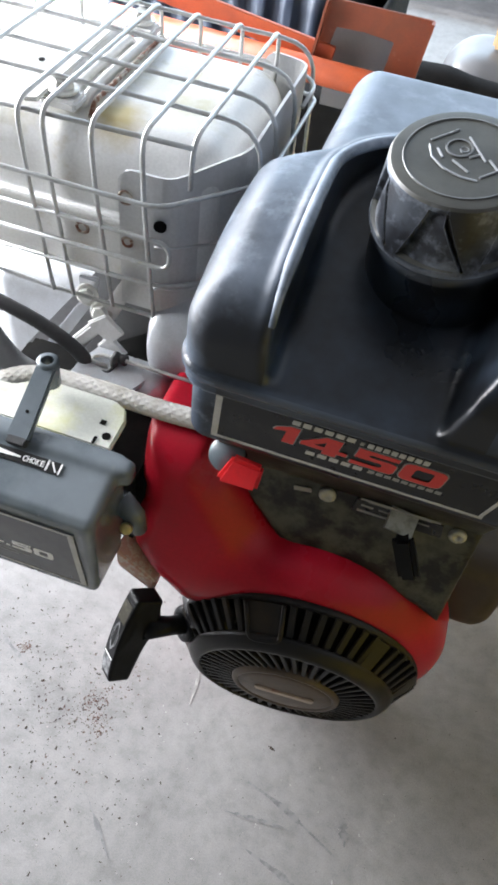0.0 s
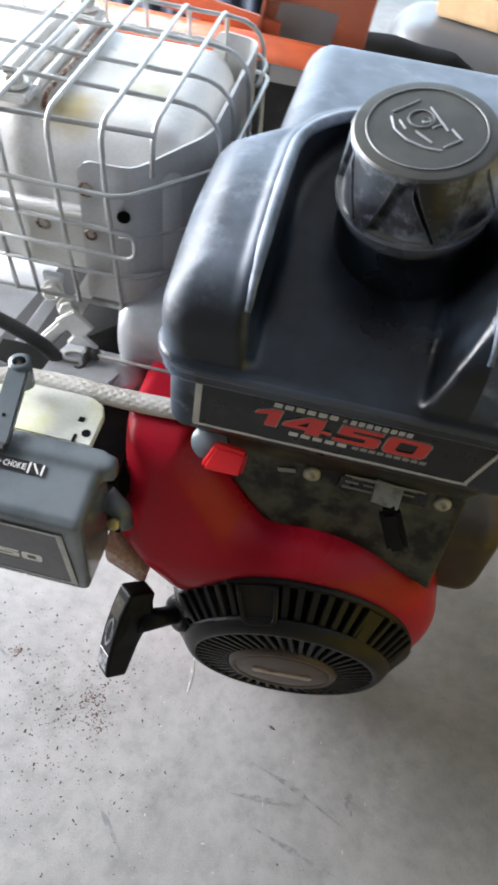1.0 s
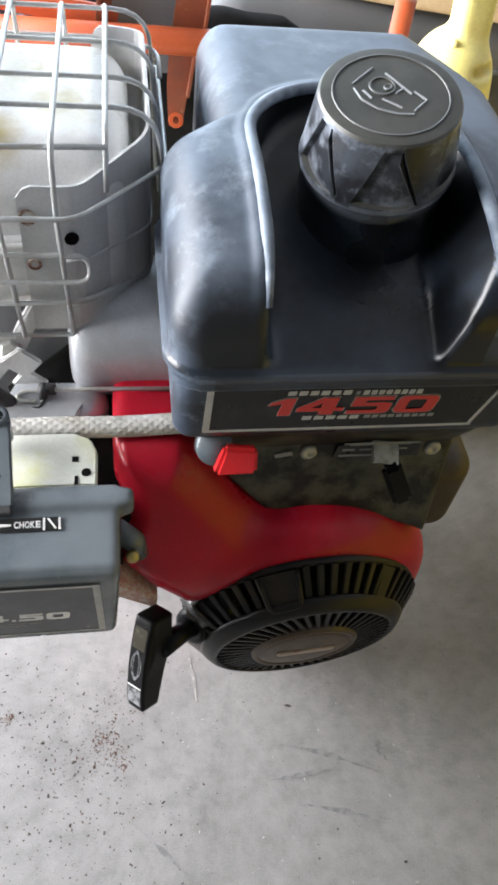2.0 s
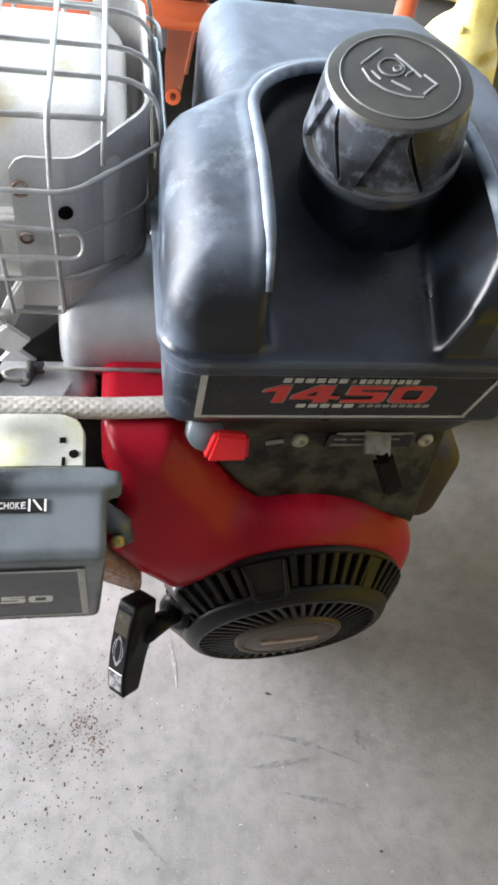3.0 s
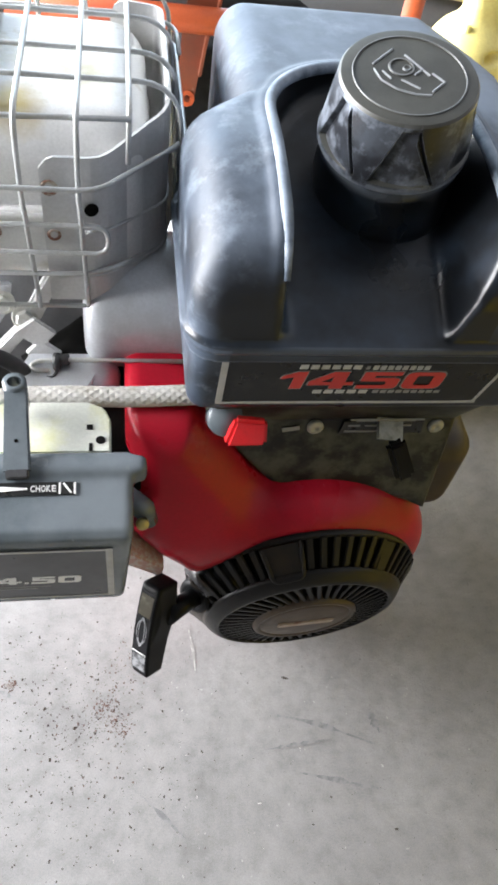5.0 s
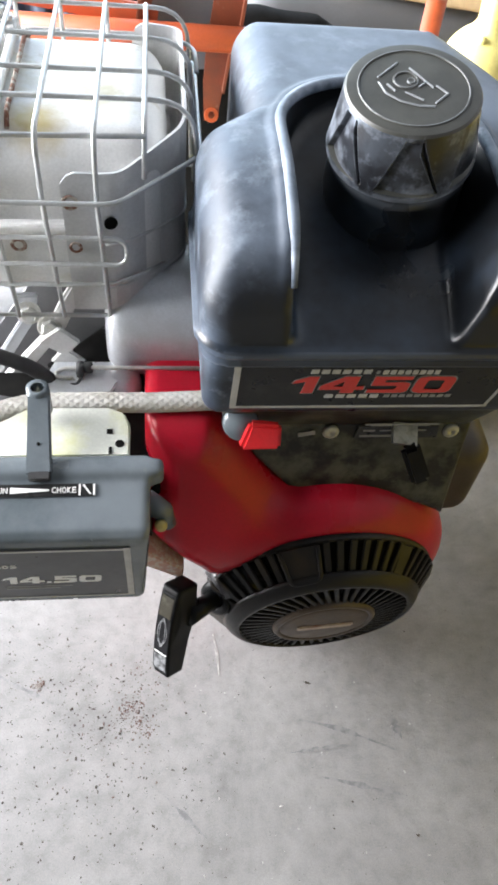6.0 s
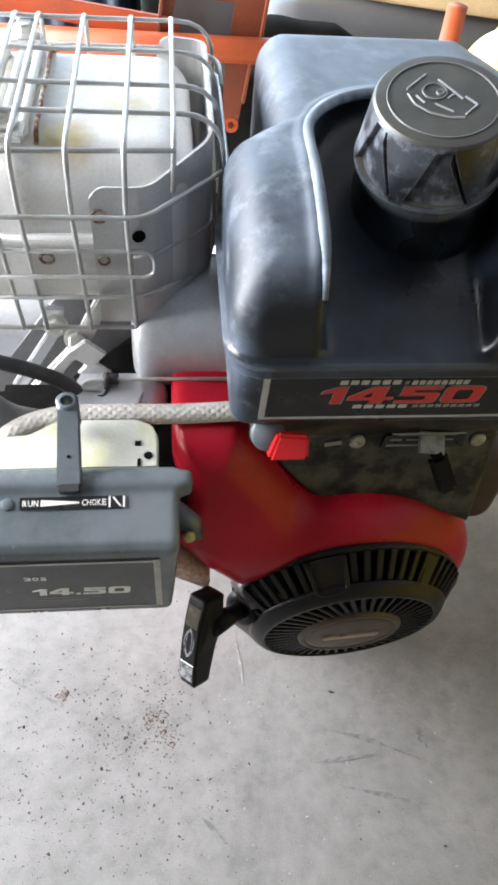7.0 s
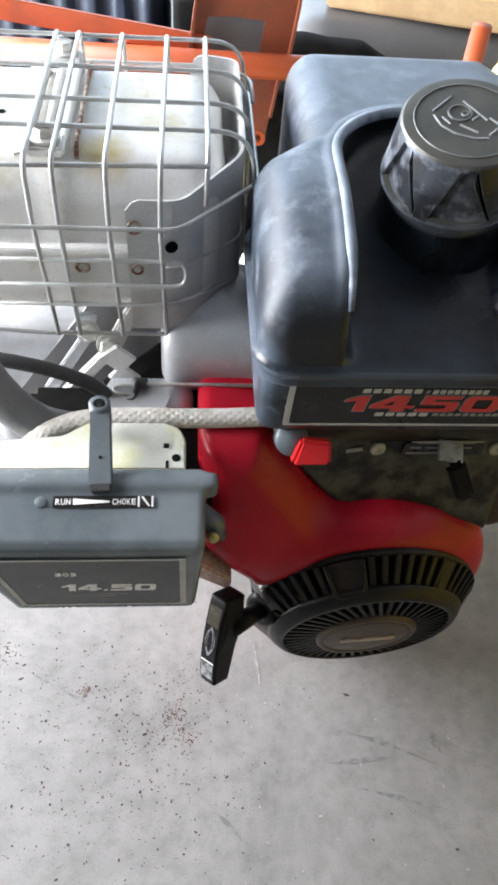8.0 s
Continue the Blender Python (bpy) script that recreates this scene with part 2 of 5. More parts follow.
# darker than ORANGE: rust, and the shade behind the engine painted in
RUSTY_SHADED = material("rusty_shaded_orange", (0.17, 0.036, 0.011), 0.6, second=(0.13, 0.034, 0.014), scale=40, amount=0.9, third=(0.26, 0.15, 0.11), third_scale=55, third_edge=(0.62, 0.80), bump=0.2)
YELLOW = material("yellow_plastic", (0.88, 0.75, 0.27), 0.45, second=(0.80, 0.64, 0.20), scale=30, amount=0.5, bump=0.06)
GREY_SHEET = material("grey_moulded_plastic", (0.13, 0.13, 0.135), 0.36, second=(0.08, 0.08, 0.083), scale=6, amount=0.6, bump=0.05)
BLACK_CLOTH = material("black_rubber_mat", (0.007, 0.007, 0.007), 0.9, second=(0.014, 0.014, 0.014), scale=50, bump=0.4, spec=0.1)
NAVY = material("dark_blue_plastic", (0.030, 0.045, 0.075), 0.5, second=(0.06, 0.07, 0.09), scale=20, bump=0.08)
PINE = material("bare_pine", (0.52, 0.37, 0.21), 0.65, second=(0.38, 0.25, 0.13), scale=14, amount=0.6, fine=160, bump=0.2)
YELLOW_BOUNCE = material("yellow_bounce_wall", (0.42, 0.310, 0.016), 0.7, second=(0.35, 0.258, 0.014), scale=5, amount=0.6, fine=90, bump=0.15)
# near black to keep bounced light low; these walls are out of view
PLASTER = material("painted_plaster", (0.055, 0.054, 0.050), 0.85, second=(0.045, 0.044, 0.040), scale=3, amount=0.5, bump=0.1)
CEILING = material("painted_ceiling_board", (0.13, 0.133, 0.140), 0.7, second=(0.11, 0.112, 0.117), scale=3, amount=0.5, bump=0.1)
GRIME = material("brown_grimy_plastic", (0.035, 0.023, 0.011), 0.55, second=(0.075, 0.05, 0.025), scale=30, amount=0.6, bump=0.15)
SMEAR = material("dark_oil_smear", (0.110, 0.110, 0.114), 0.65, second=(0.170, 0.168, 0.168), scale=95, amount=1.0, edge=(0.42, 0.58), bump=0)
CHIP = material("pale_scratch", (0.32, 0.313, 0.30), 0.8, second=(0.21, 0.207, 0.20), scale=110, amount=1.0, edge=(0.42, 0.56), bump=0)
STAIN = material("rust_stain", (0.105, 0.080, 0.065), 0.8, second=(0.165, 0.155, 0.147), scale=80, amount=0.9, edge=(0.4, 0.6), bump=0)
RUST_DIRT = material("rusty_crumbs", (0.080, 0.044, 0.032), 0.9, second=(0.035, 0.020, 0.015), scale=200, bump=0)
DIRT = material("brown_crumbs", (0.032, 0.024, 0.018), 0.9, second=(0.02, 0.016, 0.012), scale=200, per_object=0.3, bump=0)


# ---- mesh helpers ----
def link(name, me, mat, parent=None, smooth=True, label=""):
    if mat:
        me.materials.append(mat)
    if smooth:
        me.polygons.foreach_set("use_smooth", [True] * len(me.polygons))
    ob = new(name, me)
    if parent:
        ob.parent = parent
        ob.matrix_parent_inverse = Matrix.Translation(-parent.location)
    if label:
        ob["label"] = label
    return ob


def part(name, bm, mat, parent=None, label="", smooth=False):
    """Links a bmesh as one mesh object under a thing or a part."""
    me = bpy.data.meshes.new(name)
    bmesh.ops.recalc_face_normals(bm, faces=bm.faces)
    bm.to_mesh(me)
    bm.free()
    return link(name, me, mat, parent, smooth, label)


def thing(name, label, category, group="", at=(0, 0, 0)):
    ob = new(name)
    ob.location = at
    ob.empty_display_size = 0.05
    return tagged(ob, label, category, group)


def box(bm, lo, hi, m=None, bevel=0.0):
    got = bmesh.ops.create_cube(bm, size=1.0)["verts"]
    size, mid = [b - a for a, b in zip(lo, hi)], [(a + b) / 2 for a, b in zip(lo, hi)]
    for v in got:
        v.co = Vector([c * s + o for c, s, o in zip(v.co, size, mid)])
    if bevel:
        edges = list({e for v in got for e in v.link_edges})
        got = [v for f in bmesh.ops.bevel(bm, geom=edges, offset=bevel, segments=2, affect="EDGES")["faces"] for v in f.verts] + [v for v in got if v.is_valid]
    if m is not None:
        for v in set(got):
            v.co = m @ v.co
    return bm


def boxed(name, lo, hi, mat, parent=None, label="", m=None, bevel=0.0):
    bm = bmesh.new()
    box(bm, lo, hi, m if bevel == 0 else None, bevel)
    if m is not None and bevel:
        bmesh.ops.transform(bm, matrix=m, verts=bm.verts)
    return part(name, bm, mat, parent, label)


def lathe(bm, profile, m=None, steps=32, close=True):
    """Turns (radius, height) pairs round z."""
    rings = []
    for r, h in profile:
        ring = [bm.verts.new((r * math.cos(2 * math.pi * i / steps), r * math.sin(2 * math.pi * i / steps), h)) for i in range(steps)]
        rings.append(ring)
    for a, b in zip(rings, rings[1:]):
        for i in range(steps):
            bm.faces.new((a[i], a[(i + 1) % steps], b[(i + 1) % steps], b[i]))
    if close:
        bm.faces.new(rings[0][::-1])
        bm.faces.new(rings[-1])
    if m is not None:
        bmesh.ops.transform(bm, matrix=m, verts=[v for ring in rings for v in ring])
    return bm


def along(direction, at):
    """A pose whose z axis points along direction."""
    return Matrix.Translation(at) @ Vector(direction).to_track_quat("Z", "Y").to_matrix().to_4x4()


def rounded(points, radius, steps=5):
    """Cuts the corners of a polyline into arcs."""
    pts = [Vector(p) for p in points]
    out = [pts[0]]
    for a, b, c in zip(pts, pts[1:], pts[2:]):
        r = min(radius, (a - b).length * 0.48, (c - b).length * 0.48)
        p, q = b + (a - b).normalized() * r, b + (c - b).normalized() * r
        for i in range(steps + 1):
            t = i / steps
            out.append(p * (1 - t) ** 2 + b * 2 * t * (1 - t) + q * t * t)
    return out + [pts[-1]]


def tube(bm, points, radius, sides=8, flat=1.0):
    """A round bar along a polyline, with capped ends."""
    pts = [Vector(p) for p in points]
    rings, up = [], None
    for i, p in enumerate(pts):
        d = (pts[min(i + 1, len(pts) - 1)] - pts[max(i - 1, 0)]).normalized()
        if up is None:
            up = d.orthogonal().normalized()
        up = (up - d * up.dot(d)).normalized()
        side = d.cross(up)
        r = radius[i] if isinstance(radius, (list, tuple)) else radius
        rings.append([bm.verts.new(p + up * (r * math.cos(a)) + side * (r * flat * math.sin(a))) for a in (2 * math.pi * j / sides for j in range(sides))])
    for a, b in zip(rings, rings[1:]):
        for j in range(sides):
            bm.faces.new((a[j], a[(j + 1) % sides], b[(j + 1) % sides], b[j]))
    bm.faces.new(rings[0][::-1])
    bm.faces.new(rings[-1])
    return bm


def piped(name, points, radius, mat, parent=None, label="", bend=0.012, sides=10):
    bm = bmesh.new()
    tube(bm, rounded(points, bend) if bend else points, radius, sides)
    return part(name, bm, mat, parent, label, smooth=True)


def extruded(name, outline, place, depth, mat, parent=None, label="", bevel=0.0):
    """A flat piece: an outline in the xy plane of place, of some depth along its z."""
    bm = bmesh.new()
    face = bm.faces.new([bm.verts.new((x, y, 0)) for x, y in outline])
    up = bmesh.ops.extrude_face_region(bm, geom=[face])["geom"]
    bmesh.ops.translate(bm, vec=(0, 0, depth), verts=[v for v in up if isinstance(v, bmesh.types.BMVert)])
    if bevel:
        bmesh.ops.bevel(bm, geom=list(bm.edges), offset=bevel, segments=2, affect="EDGES")
    bmesh.ops.transform(bm, matrix=place, verts=bm.verts)
    return part(name, bm, mat, parent, label)


# moulded shapes: a solid given by its distance function, meshed on a fine lattice
def smin(a, b, k):
    h = np.maximum(k - np.abs(a - b), 0) / k
    return np.minimum(a, b) - h * h * k / 4


def smax(a, b, k):
    return -smin(-a, -b, k)


def sd_box(x, y, z, lo, hi, r):
    q = [np.abs(v - (a + b) / 2) - (b - a) / 2 + r for v, a, b in zip((x, y, z), lo, hi)]
    out = np.sqrt(sum(np.maximum(v, 0) ** 2 for v in q))
    return out + np.minimum(np.maximum(np.maximum(q[0], q[1]), q[2]), 0) - r


def sd_poly(u, v, pts):
    d = np.full(np.shape(u), 1e9)
    s = np.ones(np.shape(u))
    for i in range(len(pts)):
        (ax, ay), (bx, by) = pts[i], pts[i - 1]
        ex, ey, wx, wy = bx - ax, by - ay, u - ax, v - ay
        t = np.clip((wx * ex + wy * ey) / (ex * ex + ey * ey), 0, 1)
        d = np.minimum(d, (wx - ex * t) ** 2 + (wy - ey * t) ** 2)
        c1, c2, c3 = v >= ay, v < by, ex * wy > ey * wx
        s = np.where((c1 & c2 & c3) | (~c1 & ~c2 & ~c3), -s, s)
    return s * np.sqrt(d)


def mould(name, shape, lo, hi, cell, mat, parent=None, label=""):
    lo, hi = np.array(lo, float), np.array(hi, float)
    count = np.ceil((hi - lo) / cell).astype(int) + 1
    axes = [lo[i] + cell * np.arange(count[i]) for i in range(3)]
    x, y, z = np.meshgrid(*axes, indexing="ij")
    f = shape(x, y, z)
    inside = f < 0
    nx, ny, nz = count - 1
    total, hits = np.zeros((nx, ny, nz, 3)), np.zeros((nx, ny, nz))
    corners = [(i, j, k) for i in (0, 1) for j in (0, 1) for k in (0, 1)]

    def corner(a, c):
        return a[c[0]:c[0] + nx, c[1]:c[1] + ny, c[2]:c[2] + nz]

    for a in corners:
        for axis in range(3):
            if a[axis] == 0:
                b = tuple(v + (n == axis) for n, v in enumerate(a))
                fa, fb = corner(f, a), corner(f, b)
                cross = (fa < 0) != (fb < 0)
                t = np.where(cross, fa / np.where(cross, fa - fb, 1), 0)
                for n in range(3):
                    total[..., n] += np.where(cross, a[n] + (t if n == axis else 0), 0)
                hits += cross
    used = hits > 0
    index = np.full((nx, ny, nz), -1)
    index[used] = np.arange(used.sum())
    base = np.stack(np.nonzero(used), 1)
    verts = lo + cell * (base + total[used] / hits[used][:, None])
    e = cell * 0.2
    for _ in range(2):
        p = verts.T
        d = shape(*p)
        g = np.stack([(shape(*(p + e * np.eye(3)[:, n:n + 1])) - shape(*(p - e * np.eye(3)[:, n:n + 1]))) / (2 * e) for n in range(3)], 1)
        step = d[:, None] * g / np.maximum((g * g).sum(1), 0.2)[:, None]
        verts = verts - np.clip(step, -cell * 0.5, cell * 0.5)
    quads = []
    for axis in range(3):
        o1, o2 = [n for n in range(3) if n != axis]
        a = [slice(1, n - 1) for n in count]
        b = list(a)
        a[axis], b[axis] = slice(0, count[axis] - 1), slice(1, count[axis])
        va, vb = inside[tuple(a)], inside[tuple(b)]
        at = np.stack(np.nonzero(va != vb), 1)
        first = va[va != vb]
        at[:, o1] += 1
        at[:, o2] += 1
        ring = []
        for d1, d2 in ((0, 0), (-1, 0), (-1, -1), (0, -1)):
            c = at.copy()
            c[:, o1] += d1
            c[:, o2] += d2
            ring.append(index[c[:, 0], c[:, 1], c[:, 2]])
        q = np.stack(ring, 1)
        flip = first if axis == 1 else ~first
        q[flip] = q[flip][:, ::-1]
        quads.append(q)
    quads = np.concatenate(quads)
    me = bpy.data.meshes.new(name)
    me.vertices.add(len(verts))
    me.vertices.foreach_set("co", verts.ravel())
    me.loops.add(quads.size)
    me.loops.foreach_set("vertex_index", quads.ravel())
    me.polygons.add(len(quads))
    me.polygons.foreach_set("loop_start", np.arange(0, quads.size, 4))
    me.update(calc_edges=True)
    me.validate()
    return link(name, me, mat, parent, True, label)


def lettering(name, words, place, height, mat, parent, width, lean=0.0, swell=0.0, depth=0.0003, label=""):
    """Words in the built-in font, of a given width; place: the pose of their lower left corner, upright along its y."""
    cu = bpy.data.curves.new(name, "FONT")
    cu.body, cu.size, cu.extrude, cu.offset, cu.shear, cu.resolution_u = words, height / 0.7, depth, swell, lean, 3
    ob = bpy.data.objects.new(name, cu)
    scene.collection.objects.link(ob)
    bpy.context.view_layer.update()
    me = bpy.data.meshes.new_from_object(ob.evaluated_get(bpy.context.evaluated_depsgraph_get()))
    bpy.data.objects.remove(ob)
    me.name = name
    xs = [v.co.x for v in me.vertices]
    me.transform(place @ Matrix.Diagonal((width / (max(xs) - min(xs)), 1, 1, 1)) @ Matrix.Translation((-min(xs), 0, 0)))
    return link(name, me, mat, parent, False, label)



# ---- the garage ----
def slab(name, lo, hi, mat, label, category):
    return tagged(boxed(name, lo, hi, mat), label, category, kind="structure")


slab("floor", (-1.7, -2.6, -0.1), (0.78, 2.25, 0.0), CONCRETE, "worn grey concrete garage floor with crumbs and stains", "floor")
# ceiling and walls are out of view, added and toned to shape the light
slab("ceiling", (-1.7, -2.6, 2.6), (0.78, 2.35, 2.7), CEILING, "unseen grey ceiling added to close the garage", "ceiling")
slab("wall_south", (-1.7, -2.7, 0.0), (0.78, -2.6, 2.6), CEILING, "unseen grey wall added to close the garage", "wall")
# added reflector out of view: its bounce tints the floor on the right yellow
slab("wall_east", (0.68, -2.6, 0.0), (0.78, 2.25, 0.50), YELLOW_BOUNCE, "low unseen yellow wall added for its warm bounce", "wall")
slab("wall_east", (0.684, -2.6, 0.50), (0.78, 2.25, 2.6), CEILING, "unseen grey wall above the yellow one", "wall")

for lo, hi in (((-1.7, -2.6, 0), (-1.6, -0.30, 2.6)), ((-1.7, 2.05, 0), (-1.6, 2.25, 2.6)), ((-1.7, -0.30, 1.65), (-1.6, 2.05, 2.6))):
    slab("wall_west", lo, hi, PLASTER, "unseen dark garage wall beside the open door", "wall")
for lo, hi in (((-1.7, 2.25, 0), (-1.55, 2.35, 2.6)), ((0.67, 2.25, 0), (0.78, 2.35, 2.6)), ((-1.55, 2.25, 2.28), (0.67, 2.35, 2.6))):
    slab("wall_north", lo, hi, PLASTER, "unseen dark garage wall beside the open door", "wall")
slab("ground", (-400, -400, -0.14), (400, 400, -0.12), CONCRETE, "paved yard outside the garage", "ground")

# ---- the engine ----
engine = thing("small_engine", "small petrol engine, red shroud, black fuel tank, dusty", "engine", at=(0.03, 0.12, 0.15))

# fuel tank
TANK_FOOT = [(-0.059, 0.008), (0.159, 0.008), (0.159, 0.202), (0.118, 0.277), (-0.024, 0.277), (-0.024, 0.146), (-0.059, 0.121)]


def filleted(a, b, r):
    """Where two solids meet, with their common edge rounded to radius r."""
    return np.sqrt(np.maximum(a + r, 0) ** 2 + np.maximum(b + r, 0) ** 2) + np.minimum(np.maximum(a + r, b + r), 0) - r


def tank_shape(x, y, z):
    foot = sd_poly(x, y, TANK_FOOT) - 0.020
    bowl = sd_box(x, y, 0 * z, (-0.020, -0.3, -1), (0.112, 0.178, 1), 0.066)
    ahead = np.clip((0.010 - y) / 0.03, 0, 1)
    lip = 0.0030 * (1 - ahead) * np.exp(-(((bowl - 0.006) / 0.0062) ** 4))
    outward = np.maximum(np.maximum(-0.014 - x, x - 0.108), 0) / 0.071
    crown = 0.588 + lip - 0.028 * (np.maximum(0.095 - y, 0) / 0.107) ** 2 - 0.010 * outward ** 2
    upper = filleted(foot, z - crown, 0.028)
    upper = np.maximum(upper, 0.488 - z)
    floor_z = 0.5055 + 0.34 * (y + 0.012)
    upper = smax(upper, -smax(bowl + 0.08 * (floor_z - z) + 0.42 * np.clip((x - 0.06) / 0.04, 0, 1) * (0.580 - z), floor_z - z, 0.012), 0.004 + 0.005 * ahead)
    lower = sd_box(x, y, z, (-0.0755, 0.0, 0.421), (0.173, 0.23, 0.500), 0.014)
    flange = np.maximum(sd_box(x, y, z, (-0.0830, -0.0165, 0.36), (0.183, 0.16, 0.70), 0.03), np.abs(z - 0.5015) - 0.0035)
    d = smin(upper, lower, 0.006)
    return smin(d, flange, 0.004)


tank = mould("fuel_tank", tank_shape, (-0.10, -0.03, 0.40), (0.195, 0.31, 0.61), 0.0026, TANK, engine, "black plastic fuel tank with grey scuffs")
# a darker copy of the plastic paints the shade of the bowl and the front
tank.data.materials.append(SHADED)
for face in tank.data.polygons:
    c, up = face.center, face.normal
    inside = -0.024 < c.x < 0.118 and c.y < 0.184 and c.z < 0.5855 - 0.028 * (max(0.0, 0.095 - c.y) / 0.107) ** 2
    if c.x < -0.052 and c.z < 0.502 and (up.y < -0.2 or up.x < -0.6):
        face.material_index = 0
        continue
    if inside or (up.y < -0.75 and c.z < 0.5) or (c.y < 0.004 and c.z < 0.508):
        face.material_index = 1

# worn bead round the bowl
bead = [(-0.0240, -0.007 + 0.0105 * i) for i in range(12)]
bead += [(0.046 - 0.0700 * math.cos(radians(a)), 0.112 + 0.0690 * math.sin(radians(a))) for a in range(6, 180, 6)]
bead += [(0.1160, 0.108 - 0.0105 * i) for i in range(12)]
bead = [(x, y, 0.5885 - 0.028 * (max(0.095 - y, 0) / 0.107) ** 2 - 0.028 + math.sqrt(0.028 ** 2 - max(0.016 - y, 0) ** 2)) for x, y in bead]
bead_r = [0.0042 * min(1.0, 0.45 + 0.20 * min(i, len(bead) - 1 - i)) for i in range(len(bead))]
bm = bmesh.new()
tube(bm, bead, bead_r, 12)
part("bowl_bead", bm, SCUFFED, tank, "scuffed pale edge of the bowl", smooth=True)

# filler neck and cap, leaning towards the front
CAP_AXIS = Vector((-0.0913, -0.201, 1.0)).normalized()
CAP_AT = Vector((0.0563, 0.0993, 0.5820))
cap_x = (Vector((1, 0, 0)) - CAP_AXIS * CAP_AXIS.x).normalized()
cap_pose = Matrix.Translation(CAP_AT) @ Matrix((cap_x, CAP_AXIS.cross(cap_x), CAP_AXIS)).transposed().to_4x4()
neck = bmesh.new()
lathe(neck, [(0.0500, -0.060), (0.0490, -0.040), (0.0480, -0.024), (0.0472, -0.010), (0.0468, -0.002), (0.040, 0.0)], cap_pose, 64)
part("filler_neck", neck, SHADED, tank, smooth=True)


def cap_mesh():
    """A screw cap, wider below; six raised wedges between a narrow groove and a slanting step."""
    bm = bmesh.new()
    rows = [(0.0470, 0.0), (0.0495, 0.0012), (0.0498, 0.0045), (0.0492, 0.0060)]
    rows += [(0.0492 - 0.0058 * i / 48, 0.0060 + 0.0350 * i / 48) for i in range(1, 49)]
    rows += [(0.0432, 0.0430), (0.0428, 0.0455), (0.0415, 0.0472), (0.0395, 0.0476), (0.030, 0.0476)]
    steps, grips = 600, 6
    rings = []
    for r, h in rows:
        ring = []
        for j in range(steps):
            a = 2 * math.pi * j / steps
            bite = 0.0
            if 0.0062 < h < 0.0415:
                up = (h - 0.006) / 0.035
                deg = (math.degrees(a) + 211) % (360 / grips)
                groove, step = 20 - 18 * up, 30 + 16 * up
                wide = 2.2 + 3.2 * up
                fade = 60 - step + max(groove - wide, 0.1)
                past = deg - step if deg > step else deg + 60 - step
                if deg > step or deg < groove - wide:
                    bite = 0.0044 * max(0.0, 1 - past / fade) * min(1.0, past / 1.5)
                inward = min(deg - (groove - wide), groove - deg)
                if inward > 0:
                    bite = max(bite, 0.0052 * min(1.0, inward / 1.0))
            q = r - bite
            ring.append(bm.verts.new((q * math.cos(a), q * math.sin(a), h)))
        rings.append(ring)
    for a, b in zip(rings, rings[1:]):
        for j in range(steps):
            bm.faces.new((a[j], a[(j + 1) % steps], b[(j + 1) % steps], b[j]))
    bm.faces.new(rings[0][::-1])
    bm.faces.new(rings[-1])
    return bm


bm = cap_mesh()
bmesh.ops.transform(bm, matrix=cap_pose, verts=bm.verts)
cap = part("fuel_cap", bm, CAP, tank, "black ribbed screw cap with grey scuffs", smooth=True)
cap.data.set_sharp_from_angle(angle=radians(28))
cap.data.materials.append(CAP_SIDE)
for face in cap.data.polygons:
    face.material_index = 0 if face.normal.dot(CAP_AXIS) > 0.6 else 1
# raised ring and worn emblem on the cap
top_pose = cap_pose @ pose(0, 0, 0.0475)
bm = bmesh.new()
lathe(bm, [(0.0338, 0.0), (0.0341, 0.0009), (0.0347, 0.0009), (0.0350, 0.0)], top_pose, 64, close=False)
part("cap_ring", bm, CAP, cap, smooth=True)
bm = bmesh.new()
lathe(bm, [(0.0066, 0.0), (0.0068, 0.0009), (0.0078, 0.0009), (0.0082, 0.0)], top_pose @ pose(-0.004, 0.007, 0), 32, close=False)
lathe(bm, [(0.0026, 0.0), (0.0024, 0.0014), (0.0012, 0.0010)], top_pose @ pose(-0.001, 0.0055, 0), 16)
for line_of in (((-0.021, 0.010), (-0.007, 0.023)), ((-0.021, 0.006), (-0.018, -0.004), (-0.010, -0.012), (0.001, -0.017), (0.010, -0.018)), ((-0.016, 0.004), (-0.012, -0.003)), ((0.003, 0.000), (0.008, 0.004)),
                ((0.000, 0.018), (0.012, -0.001)), ((0.011, -0.015), (0.020, -0.007)), ((0.020, -0.007), (0.014, 0.001)), ((-0.006, -0.004), (0.004, -0.012))):
    tube(bm, [top_pose @ Vector((x, y, 0.0002)) for x, y in line_of], 0.0008, 6)
part("cap_emblem", bm, CAP, cap)

# name plate on the tank's front
FRONT = pose(0, 0, 0, 90, 0, 0)


def on_front(x, z, y):
    return Matrix.Translation((x, y, z)) @ FRONT


plate = extruded("name_plate", [(-0.0555, 0.4345), (0.1375, 0.4345), (0.1515, 0.4785), (-0.0535, 0.4785)], pose(0, 0.0005, 0) @ FRONT, 0.0010, STICKER, tank, "black label with a silver border")


def strip(name, a, b, width, mat, parent, y, depth=0.0004):
    """A thin printed bar from a to b, in x and z, on a face that looks to -y."""
    d = Vector((b[0] - a[0], b[1] - a[1]))
    n = Vector((-d.y, d.x)).normalized() * width / 2
    return extruded(name, [(a[0] - n.x, a[1] - n.y), (b[0] - n.x, b[1] - n.y), (b[0] + n.x, b[1] + n.y), (a[0] + n.x, a[1] + n.y)], pose(0, y, 0) @ FRONT, depth, mat, parent)


strip("border_bar", (-0.0555, 0.436), (0.1385, 0.436), 0.0022, LABEL_EDGE, plate, -0.0006)
